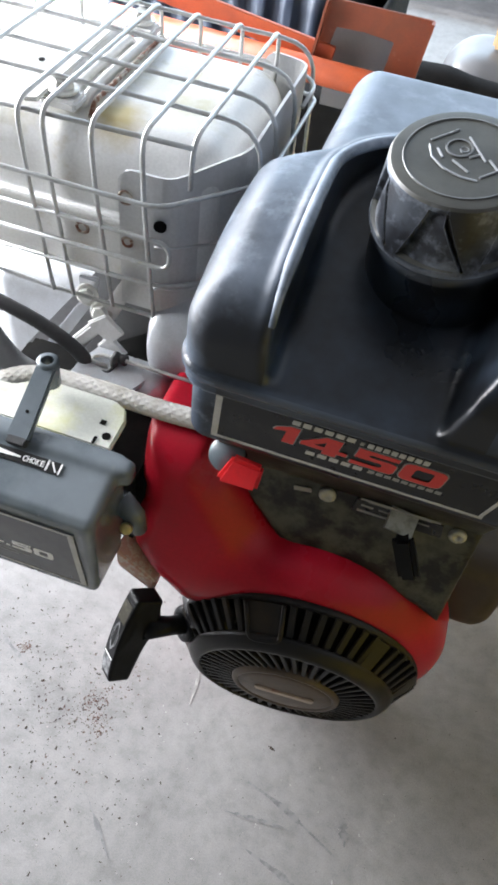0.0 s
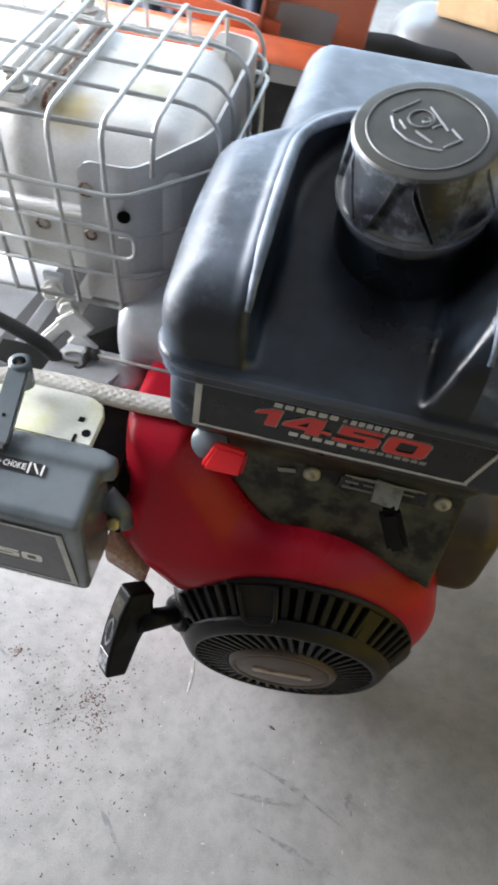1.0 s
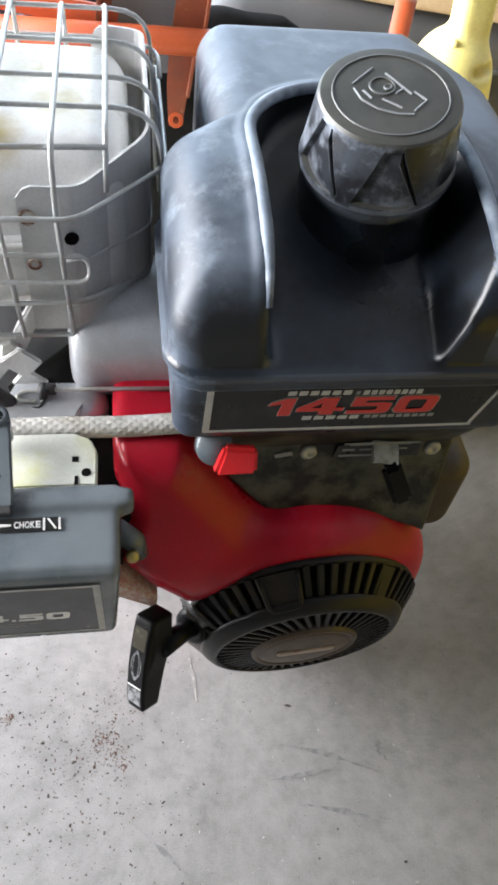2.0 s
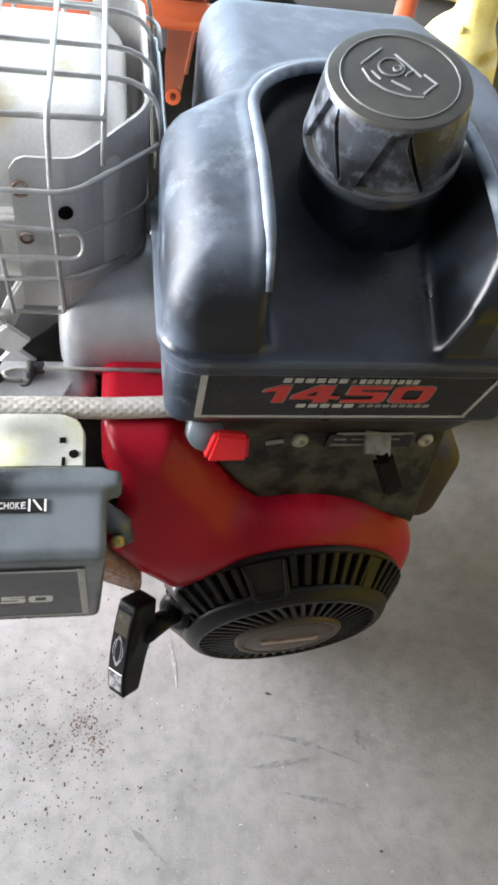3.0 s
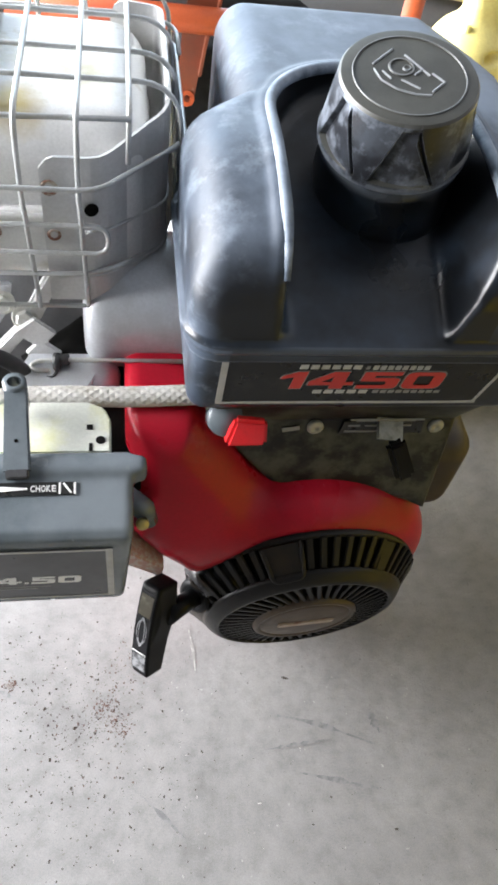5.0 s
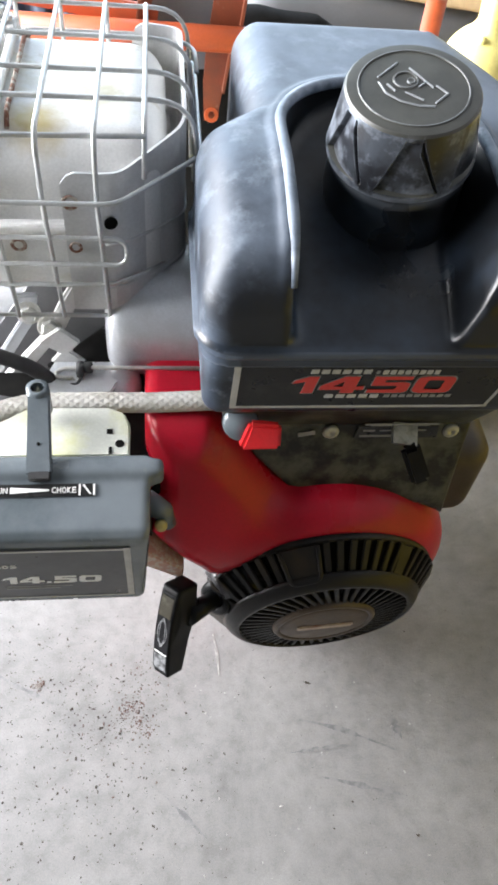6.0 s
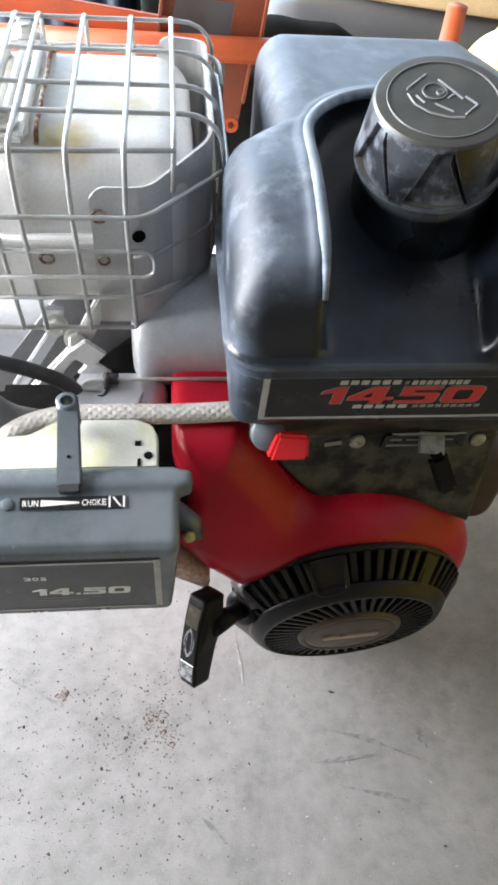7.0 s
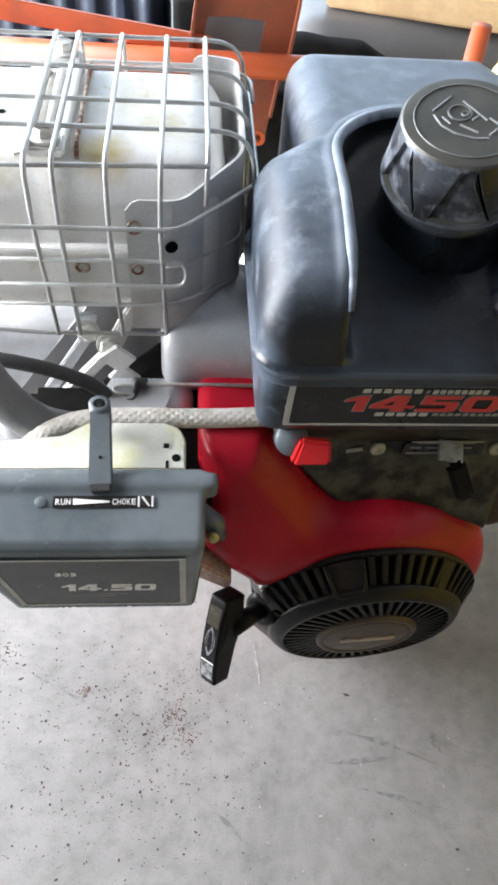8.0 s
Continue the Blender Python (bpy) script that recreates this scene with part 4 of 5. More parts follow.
for x in (-0.1630, -0.1530):
    extruded("mark", [(x, -0.0042), (x + 0.0014, -0.0042), (x + 0.0014, 0.0042), (x, 0.0042)], ACS @ pose(0, 0, 0.0012), 0.0004, PRINT_WHITE, strip_label)
extruded("mark", [(-0.1605, 0.0035), (-0.1592, 0.004), (-0.1540, -0.0032), (-0.1552, -0.0036)], ACS @ pose(0, 0, 0.0012), 0.0004, PRINT_WHITE, strip_label)
bm = bmesh.new()
lathe(bm, [(0.0045, 0), (0.0045, 0.0006), (0.0040, 0.0009)], ACS @ pose(-0.2330, 0, 0.0002), 20)
part("mark_disc", bm, CLEANER, cleaner, smooth=True)
# screw lug
bm = bmesh.new()
tube(bm, [(-0.118, -0.022, 0.350), (-0.104, -0.026, 0.340), (-0.100, -0.028, 0.325)], [0.010, 0.009, 0.007], 14)
lug = part("screw_lug", bm, CLEANER, cleaner, smooth=True)
bm = bmesh.new()
lathe(bm, [(0.0050, 0), (0.0050, 0.003), (0.0035, 0.0042)], along((0.1, -1, 0.5), (-0.106, -0.0375, 0.3385)), 16)
part("lug_screw", bm, BRASS, lug, "yellow zinc screw", smooth=True)

# air cleaner base plate with choke lever
base = extruded("cleaner_base", [(-0.290, -0.016), (-0.128, -0.016), (-0.128, 0.014), (-0.133, 0.026), (-0.145, 0.032), (-0.205, 0.032), (-0.225, 0.018), (-0.262, 0.014), (-0.290, 0.010)],
                pose(0, 0, 0.395), 0.005, CREAM, engine, "cream plastic base plate with yellow stains", bevel=0.0015)
for x, y, w, h in ((-0.1455, 0.0045, 0.0045, 0.0045), (-0.1435, -0.015, 0.0025, 0.007)):
    boxed("slot", (x, y, 0.4003), (x + w, y + h, 0.4008), DARK, base)
bm = bmesh.new()
lathe(bm, [(0.0034, 0), (0.0034, 0.0006), (0.003, 0.0008)], pose(-0.1355, -0.005, 0.4002), 16)
part("screw_hole", bm, DARK, base)
bm = bmesh.new()
box(bm, (-0.0090, -0.003, 0.0), (0.0090, 0.003, 0.060), None, 0.0015)
for v in bm.verts:
    v.co.x *= 1.0 - 0.14 * v.co.z / 0.06
lever_pose = along((-0.002, 0.056, 0.025), (-0.190, -0.0375, 0.4065))
bmesh.ops.transform(bm, matrix=lever_pose, verts=bm.verts)
choke = part("choke_lever", bm, CLEANER, cleaner, "grey plastic choke lever")
bm = bmesh.new()
lathe(bm, [(0.0013, 0), (0.0013, 0.0005), (0.0010, 0.0006)], along((0, -0.025, 0.056), (-0.1908, -0.0188, 0.4183)), 12)
part("pin_hole", bm, DARK, choke)
# dark block round the lever's lower end
boxed("foot_clip", (-0.0075, -0.0034, -0.004), (0.0075, 0.0034, 0.003), RUBBER, choke, m=lever_pose, bevel=0.001)
bm = bmesh.new()
lathe(bm, [(0.0048, 0.004), (0.0082, 0.004), (0.0082, -0.020), (0.0048, -0.020), (0.0048, 0.004)], pose(-0.193, 0.020, 0.431), 24, close=False)
part("lever_ring", bm, CLEANER, choke, smooth=True)

# fuel hose and control rod
def braided(name, points, radius, mat, parent, label):
    bm = bmesh.new()
    path = [Vector(p) for p in points]
    fine = []
    for a, b in zip(path, path[1:]):
        n = max(2, int((b - a).length / 0.0009))
        fine += [a + (b - a) * (i / n) for i in range(n)]
    sides = 60
    up = Vector((0, 0, 1))
    rings, run = [], 0.0
    for i, p in enumerate(fine):
        d = (fine[min(i + 2, len(fine) - 1)] - fine[max(i - 2, 0)]).normalized()
        up = (up - d * up.dot(d)).normalized()
        s = d.cross(up)
        run += (p - fine[i - 1]).length if i else 0
        ring = []
        for j in range(sides):
            a = 2 * math.pi * j / sides
            r = radius * (0.960 + 0.060 * max(math.sin(8 * a + run * 820), math.sin(8 * a - run * 820)))
            ring.append(bm.verts.new(p + up * (r * math.cos(a)) + s * (r * math.sin(a))))
        rings.append(ring)
    for a, b in zip(rings, rings[1:]):
        for j in range(sides):
            bm.faces.new((a[j], a[(j + 1) % sides], b[(j + 1) % sides], b[j]))
    bm.faces.new(rings[0][::-1])
    bm.faces.new(rings[-1])
    return part(name, bm, mat, parent, label, smooth=True)


braided("fuel_hose", rounded([(-0.060, 0.0385, 0.400), (-0.110, 0.0385, 0.397), (-0.170, 0.0425, 0.394), (-0.215, 0.0425, 0.391), (-0.245, 0.035, 0.382), (-0.268, 0.026, 0.360)], 0.02, 8), 0.0080, HOSE, engine, "dirty white braided fuel hose")
piped("control_rod", [(-0.070, 0.079, 0.394), (-0.160, 0.0905, 0.3835), (-0.186, 0.0925, 0.380), (-0.192, 0.089, 0.379), (-0.190, 0.0835, 0.379), (-0.178, 0.0825, 0.379)], 0.0018, BOLT, engine, "thin steel governor rod", 0.005)
bm = bmesh.new()
tube(bm, [(-0.170, 0.0918, 0.3825), (-0.162, 0.0908, 0.3835)], 0.0046, 10)
box(bm, (-0.1745, 0.0835, 0.377), (-0.1685, 0.0950, 0.388), None, 0.001)
tube(bm, rounded([(-0.171, 0.084, 0.378), (-0.174, 0.078, 0.376), (-0.181, 0.079, 0.375)], 0.003), 0.0014, 8)
part("rod_clip", bm, RUBBER, engine, "black plastic rod clip", smooth=True)
piped("link_wire", [(-0.192, 0.087, 0.378), (-0.199, 0.074, 0.372), (-0.206, 0.062, 0.360)], 0.0010, BOLT, engine, bend=0.004, sides=6)
for x, y in ((-0.170, 0.070), (-0.160, 0.066), (-0.188, 0.069)):
    bm = bmesh.new()
    lathe(bm, [(0.0036, 0.0), (0.0036, 0.0016), (0.0022, 0.0024)], pose(x, y, 0.3735), 14)
    part("plate_rivet", bm, BOLT, engine, smooth=True)

# muffler, heat shield and wire guard
MUF_LO, MUF_HI = (-0.340, 0.120, 0.430), (-0.098, 0.300, 0.566)


def muffler_shape(x, y, z):
    d = sd_box(x, y, z, MUF_LO, MUF_HI, 0.030)
    seam = np.maximum(sd_box(x, y, z, (-0.346, 0.111, 0.3), (-0.094, 0.306, 0.7), 0.032), np.abs(z - 0.502) - 0.0035)
    seam = np.maximum(seam, 0.66 * x - 0.752 * y + 0.1723)
    bead = 0.0022 * np.exp(-(((x + 0.222) / 0.010) ** 2))
    return smin(d - bead, seam, 0.004)


muffler = mould("muffler", muffler_shape, (-0.36, 0.10, 0.39), (-0.085, 0.32, 0.58), 0.003, STEEL, engine, "pale aluminised muffler with yellow heat stains")


def walled(name, line, z0, z1, thick, mat, parent, label=""):
    """A bent sheet standing on a plan line."""
    bm = bmesh.new()
    pts = [Vector((*p, 0)) for p in line]
    rows = []
    for i, p in enumerate(pts):
        d = (pts[min(i + 1, len(pts) - 1)] - pts[max(i - 1, 0)]).normalized()
        n = Vector((-d.y, d.x, 0)) * thick
        low, high = (z0[i], z1[i]) if isinstance(z0, list) else (z0, z1)
        rows.append([bm.verts.new((q.x, q.y, h)) for q, h in ((p, low), (p, high), (p + n, high), (p + n, low))])
    for a, b in zip(rows, rows[1:]):
        for j in range(4):
            bm.faces.new((a[j], a[(j + 1) % 4], b[(j + 1) % 4], b[j]))
    bm.faces.new(rows[0])
    bm.faces.new(rows[-1][::-1])
    return part(name, bm, mat, parent, label, smooth=False)


for n, (x, z) in enumerate(((-0.209, 0.485), (-0.1655, 0.4925), (-0.166, 0.530))):
    bm = bmesh.new()
    r = 0.0062 - 0.0012 * (n % 2)
    lathe(bm, [(r * 0.55, 0.0), (r * 0.6, 0.0007), (r * 0.9, 0.0007), (r, 0.0)], along((0, -1, 0), (x, 0.1068 if x > -0.17 else 0.1188, z)), 18, close=False)
    part("weld_ring", bm, RUST_RING, muffler, "rusty spot weld")

piped("front_seam", [(-0.330, 0.1165, 0.503), (-0.150, 0.1165, 0.5055), (-0.138, 0.1165, 0.5085)], 0.0034, STEEL, muffler, bend=0.006)

SKIRT = [(-0.172, 0.108), (-0.1705, 0.108), (-0.167, 0.108)] + [(p.x, p.y) for p in rounded([(-0.162, 0.108, 0), (-0.132, 0.108, 0), (-0.084, 0.150, 0), (-0.084, 0.296, 0), (-0.125, 0.305, 0)], 0.012, 4)]
SKIRT_TOP = [0.552 + 0.020 * min(1.0, max(0.0, (y - 0.110) / 0.05)) - 0.009 * (max(0.0, -0.162 - x) / 0.010) ** 2 for x, y in SKIRT]
SKIRT[-1:-1] = [(-0.112, 0.3022), (-0.118, 0.3034), (-0.122, 0.3043)]
SKIRT_TOP[-1:] = [0.572, 0.5705, 0.567, 0.560]
shield = walled("heat_shield", SKIRT, [0.432] * len(SKIRT), SKIRT_TOP, 0.0022, SHIELD, engine, "grey steel heat shield round the muffler")
for z in (0.456, 0.495):
    bm = bmesh.new()
    tube(bm, [(x, y - 0.0004, z) for x, y in SKIRT if x > -0.145 or y > 0.12], 0.0014, 6)
    part("pressed_rib", bm, SHIELD, shield, smooth=True)
bm = bmesh.new()
lathe(bm, [(0.0050, 0), (0.0050, 0.0008), (0.004, 0.0012)], along((0.25, -1, 0), (-0.139, 0.1070, 0.514)), 18)
part("shield_hole", bm, DARK, shield)


guard = tagged(new("muffler_guard"), "", "")
guard.parent, guard.matrix_parent_inverse = engine, Matrix.Translation(-engine.location)
WIRE = 0.0018
TOPZ, FRONTY, RINGZ = 0.588, 0.092, 0.541
SIDEX = -0.074


def wire(points, bend=0.014):
    bm = bmesh.new()
    tube(bm, rounded(points, bend, 5), WIRE, 8)
    return part("wire", bm, ZINC, guard, smooth=True)


for y, low in ((0.291, 0.45), (0.2345, 0.47), (0.182, 0.49), (0.142, 0.51)):
    wire([(-0.372, y, low), (-0.366, y, TOPZ), (SIDEX - 0.006, y, TOPZ), (SIDEX, y, low)], 0.028)
wire([(-0.366, 0.0945, TOPZ - 0.006), (-0.112, 0.0945, TOPZ)], 0)
wire([(-0.366, 0.303, 0.562), (-0.10, 0.303, 0.562), (SIDEX, 0.285, 0.562), (SIDEX, 0.24, 0.562)], 0.02)
for x in (-0.335, -0.290, -0.234, -0.216, -0.181, -0.1445):
    wire([(x, 0.297, 0.47), (x, 0.297, TOPZ + 0.004), (x, 0.088, TOPZ + 0.004), (x - 0.002, FRONTY + 0.002, 0.54), (x, 0.108, 0.424)], 0.016)
wire([(-0.113, 0.297, 0.47), (-0.113, 0.297, TOPZ + 0.004), (-0.113, 0.098, TOPZ + 0.004), (-0.114, 0.098, 0.556)], 0.016)
wire([(-0.372, 0.297, RINGZ), (-0.372, FRONTY - 0.003, RINGZ), (-0.134, FRONTY - 0.003, RINGZ), (SIDEX, 0.144, RINGZ + 0.006), (SIDEX, 0.297, RINGZ + 0.004), (-0.10, 0.303, RINGZ + 0.004), (-0.372, 0.303, RINGZ + 0.004)], 0.012)
wire([(-0.372, 0.098, 0.507), (-0.150, 0.098, 0.507), (-0.128, 0.098, 0.507), (-0.128, 0.098, 0.484), (-0.150, 0.098, 0.484), (-0.372, 0.098, 0.484)], 0.0115)
wire([(-0.372, 0.103, 0.461), (-0.135, 0.103, 0.461), (-0.100, 0.125, 0.466)], 0.02)
wire([(-0.372, 0.108, 0.434), (-0.320, 0.108, 0.434), (-0.260, 0.109, 0.425), (-0.142, 0.110, 0.424)], 0.03)


def hex_bolt(name, place, axis, size, mat, parent, washer=True, label=""):
    bm = bmesh.new()
    m = along(axis, place)
    if washer:
        lathe(bm, [(size * 1.45, 0), (size * 1.45, size * 0.22), (size * 1.3, size * 0.3)], m, 20)
    lathe(bm, [(size, size * 0.25), (size, size * 0.95), (size * 0.85, size * 1.1)], m @ pose(0, 0, 0, 0, 0, 17), 6)
    return part(name, bm, mat, parent, label)


# clamp bar with its two bolts across the muffler's top
for y in (0.143, 0.283):
    hex_bolt("muffler_bolt", (-0.228, y, 0.578), (0, 0, 1), 0.0075, BOLT, guard, label="hexagon bolt with stained washer")
    boxed("bolt_tab", (-0.241, y - 0.012, 0.569), (-0.214, y + 0.009, 0.5765), PALE_STEEL, guard, bevel=0.002)
for x, y0, y1, r, mat in ((-0.242, 0.150, 0.270, 0.0040, PALE_STEEL), (-0.229, 0.158, 0.266, 0.0036, PALE_STEEL), (-0.216, 0.148, 0.274, 0.0036, PALE_STEEL), (-0.207, 0.140, 0.284, 0.0018, RUST_RING)):
    piped("outlet_ridge", [(x, y0, 0.564), (x, y0 + 0.007, 0.5725), (x, y1 - 0.007, 0.5725), (x, y1, 0.564)], r, mat, guard, bend=0.006, sides=12)
deflector = extruded("deflector_plate", [(-0.268, 0.150), (-0.246, 0.118), (-0.237, 0.122), (-0.240, 0.258), (-0.252, 0.256), (-0.254, 0.212), (-0.270, 0.186)], pose(0, 0, 0.576), 0.003, PALE_STEEL, guard, "pale sheet-metal deflector", bevel=0.001)
bm = bmesh.new()
lathe(bm, [(0.0024, 0), (0.0024, 0.0006), (0.0015, 0.0007)], pose(-0.2625, 0.176, 0.5791), 14)
part("deflector_hole", bm, DARK, deflector)

# crankcase, cylinder and bracket below the muffler
def block_shape(x, y, z):
    d = sd_box(x, y, z, (-0.075, 0.10, 0.16), (0.135, 0.285, 0.40), 0.02)
    barrel = np.sqrt((y - 0.150) ** 2 + (z - 0.395) ** 2) - 0.058
    barrel = smax(barrel, np.abs(x + 0.095) - 0.055, 0.02)
    head = sd_box(x, y, z, (-0.33, 0.150, 0.22), (-0.15, 0.27, 0.39), 0.02)
    return smin(smin(d, barrel, 0.02), head, 0.02)


mould("cylinder_block", block_shape, (-0.345, 0.08, 0.145), (0.15, 0.30, 0.47), 0.005, CAST, engine, "dull cast aluminium cylinder block")
extruded("muffler_bracket", [(-0.160, 0.455), (-0.171, 0.455), (-0.186, 0.428), (-0.202, 0.394), (-0.272, 0.308), (-0.258, 0.300), (-0.184, 0.400)], pose(0, 0.126, 0) @ FRONT, 0.009, PALE_STEEL, engine, "pale cast bracket with bolts", bevel=0.002)
extruded("back_plate", [(-0.30, 0.30), (-0.19, 0.32), (-0.10, 0.40), (-0.10, 0.455), (-0.21, 0.455), (-0.215, 0.42)], pose(0, 0.152, 0) @ FRONT, 0.004, GREY_RUBBER, engine, "grimy grey plate")
extruded("bracket_flange", [(-0.222, 0.428), (-0.204, 0.428), (-0.209, 0.402), (-0.252, 0.330), (-0.262, 0.336), (-0.222, 0.400)], pose(0, 0.134, 0) @ FRONT, 0.006, CAST, engine, bevel=0.0015)
extruded("bracket_tab", [(-0.206, 0.397), (-0.187, 0.413), (-0.171, 0.397), (-0.180, 0.386), (-0.168, 0.374), (-0.186, 0.366), (-0.198, 0.374), (-0.190, 0.384)], pose(0, 0.110, 0) @ FRONT, 0.004, PALE_STEEL, engine, "pale bent steel tab", bevel=0.0012)
for x, z, y in ((-0.196, 0.405, 0.117), (-0.213, 0.412, 0.126), (-0.264, 0.316, 0.117)):
    hex_bolt("bracket_bolt", (x, y, z), (0.1, -1, 0.35), 0.0070, BOLT, engine, label="hexagon bolt")
extruded("governor_plate", [(-0.205, 0.062), (-0.150, 0.060), (-0.140, 0.082), (-0.160, 0.104), (-0.194, 0.104), (-0.202, 0.084)], pose(0, 0, 0.366, 4, 0, 0), 0.005, CAST, engine, "grey sheet-metal governor plate", bevel=0.0012)
piped("return_spring", [(-0.186 + 0.0012 * i, 0.084 + 0.0022 * math.cos(i * 1.9), 0.376 + 0.0022 * math.sin(i * 1.9)) for i in range(16)], 0.0007, BOLT, engine, bend=0, sides=6)
bm = bmesh.new()
lathe(bm, [(0.027, -0.03), (0.027, 0.006), (0.024, 0.014), (0.016, 0.019), (0.004, 0.021)], pose(-0.148, 0.094, 0.356), 28)
part("governor_cover", bm, CAST, engine, "silver domed governor cover", smooth=True)
bm = bmesh.new()
lathe(bm, [(0.0055, 0), (0.0055, 0.002), (0.003, 0.0032)], pose(-0.170, 0.068, 0.370), 14)
part("plate_screw", bm, BOLT, engine, smooth=True)
bm = bmesh.new()
lathe(bm, [(0.030, 0.0), (0.034, 0.05), (0.040, 0.09)], along((0.75, 0.35, 0.25), (-0.190, 0.105, 0.335)), 24)
part("exhaust_neck", bm, DARK, engine, "dark exhaust neck", smooth=True)
piped("breather_hose", [(-0.385, 0.09, 0.425), (-0.280, 0.085, 0.417), (-0.236, 0.085, 0.404), (-0.201, 0.085, 0.384), (-0.185, 0.085, 0.350)], 0.0062, RUBBER, engine, "black rubber hose", 0.05)
piped("intake_elbow", [(-0.292, 0.058, 0.440), (-0.276, 0.055, 0.400), (-0.252, 0.052, 0.372), (-0.222, 0.050, 0.366)], 0.0165, GREY_RUBBER, engine, "grey rubber intake elbow", 0.04, 16)
# plain dark block, enlarged to darken the gap beside the air cleaner
bm = bmesh.new()
box(bm, (-0.27, -0.010, 0.270), (-0.1060, 0.12, 0.355), None, 0.008)
part("carburettor", bm, DARK, engine, "dark carburettor block, widened to fill the dark gap beside it")

# oil filler bracket behind the panel
mould("side_cover", lambda x, y, z: sd_box(x, y, z, (0.130, 0.058, 0.190), (0.218, 0.130, 0.300), 0.024), (0.12, 0.05, 0.18), (0.23, 0.14, 0.31), 0.004, GRIME, engine, "brown grimy side cover")

# ---- the stand under the engine ----
stand = thing("engine_stand", "rusty steel frame carrying the engine on concrete", "stand", at=(0.03, 0.15, 0))
boxed("bed_plate", (-0.020, 0.030, 0.130), (0.150, 0.285, 0.148), RUST, stand, bevel=0.003)
for x in (-0.005, 0.090):
    for y in (0.06, 0.24):
        boxed("leg", (x, y, 0), (x + 0.03, y + 0.03, 0.130), RUST, stand)

# ---- the orange frame behind ----
frame_thing = thing("tubular_frame", "orange painted tubular steel frame, scratched", "frame", at=(0.03, 0.45, 0))
piped("cross_tube", [(-0.36, 0.50, 0.484), (0.205, 0.50, 0.474)], 0.0135, ORANGE, frame_thing, bend=0, sides=16)
piped("post", [(0.199, 0.50, 0.0), (0.1965, 0.50, 0.532)], 0.0110, ORANGE, frame_thing, bend=0, sides=16)
piped("post", [(-0.35, 0.512, 0.0), (-0.35, 0.512, 0.47)], 0.0115, ORANGE, frame_thing, bend=0, sides=16)
boxed("flat_bar", (-0.30, -0.003, -0.0115), (0.0, 0.003, 0.0115), ORANGE, frame_thing, m=pose(-0.104, 0.522, 0.488, 0, 7.6, 0), bevel=0.001)


# bent bracket standing behind the cross tube: two legs joined at the top, the longer leg with a foot
extruded("bracket_web", [(-0.128, 0.470), (-0.110, 0.470), (-0.110, 0.502), (-0.106, 0.519), (-0.076, 0.520), (-0.042, 0.517), (-0.046, 0.487), (-0.050, 0.452), (-0.0515, 0.418), (-0.049, 0.372),
         (-0.033, 0.372), (-0.028, 0.412), (-0.023, 0.451), (-0.012, 0.486), (-0.006, 0.540), (-0.006, 0.546), (-0.117, 0.546), (-0.118, 0.540)], pose(0, 0.526, 0) @ FRONT, 0.003, RUSTY_SHADED, frame_thing, "rusty orange bent bracket", bevel=0.0006)
for edge_line in ([(-0.006, 0.546), (-0.006, 0.540), (-0.012, 0.486), (-0.023, 0.451), (-0.028, 0.412)], [(-0.118, 0.546), (-0.119, 0.540), (-0.128, 0.470)]):
    outline = [(x - 0.0016, z) for x, z in edge_line] + [(x + 0.0014, z) for x, z in reversed(edge_line)]
    extruded("bracket_flange", outline, pose(0, 0.522, 0) @ FRONT, 0.010, RUSTY_SHADED, frame_thing)
bm = bmesh.new()
lathe(bm, [(0.0042, -0.002), (0.0042, 0.0), (0.0085, 0.0), (0.0085, 0.004), (0.0042, 0.004), (0.0042, 0.002)], along((0.1, -0.8, 0.5), (-0.041, 0.520, 0.381)), 20, close=False)
part("bracket_boss", bm, ORANGE, frame_thing, "orange boss with a bolt hole", smooth=False)
# grey sheet added for the grey tone between the bracket legs
boxed("gusset", (-0.112, 0.532, 0.430), (-0.040, 0.535, 0.540), GREY_SHEET, frame_thing, "grey sheet between the bracket legs")

# ---- things behind the frame ----
def jug_shape(x, y, z):
    body = sd_box(x, y, z, (0.185, 0.335, 0.0), (0.335, 0.475, 0.44), 0.035)
    dome = (np.sqrt(((x - 0.216) / 0.041) ** 2 + ((y - 0.385) / 0.046) ** 2 + ((z - 0.503) / 0.050) ** 2) - 1) * 0.044
    neck = sd_box(x, y, z, (0.190, 0.350, 0.40), (0.255, 0.42, 0.505), 0.02)
    slope = x + 0.10 * (z - 0.53)
    spout = sd_box(slope, y, z, (0.207, 0.366, 0.50), (0.241, 0.402, 0.625), 0.010)
    groove = sd_box(x, y, z, (0.222, 0.30, 0.522), (0.270, 0.366, 0.531), 0.003)
    d = smin(smin(body, neck, 0.03), dome, 0.012)
    return smax(smin(d, spout, 0.008), -groove, 0.003)


jug = tagged(mould("fuel_jug", jug_shape, (0.165, 0.315, -0.004), (0.35, 0.49, 0.64), 0.004, YELLOW), "bright yellow plastic fuel jug on the concrete", "jug")
bm = bmesh.new()
tube(bm, [(0.205, 0.372, 0.535), (0.203, 0.362, 0.548)], 0.0034, 12)
part("vent_plug", bm, YELLOW, jug, smooth=True)


hood = thing("plastic_hood", "grey moulded plastic hood standing behind the frame", "hood", at=(0.3, 0.8, 0))


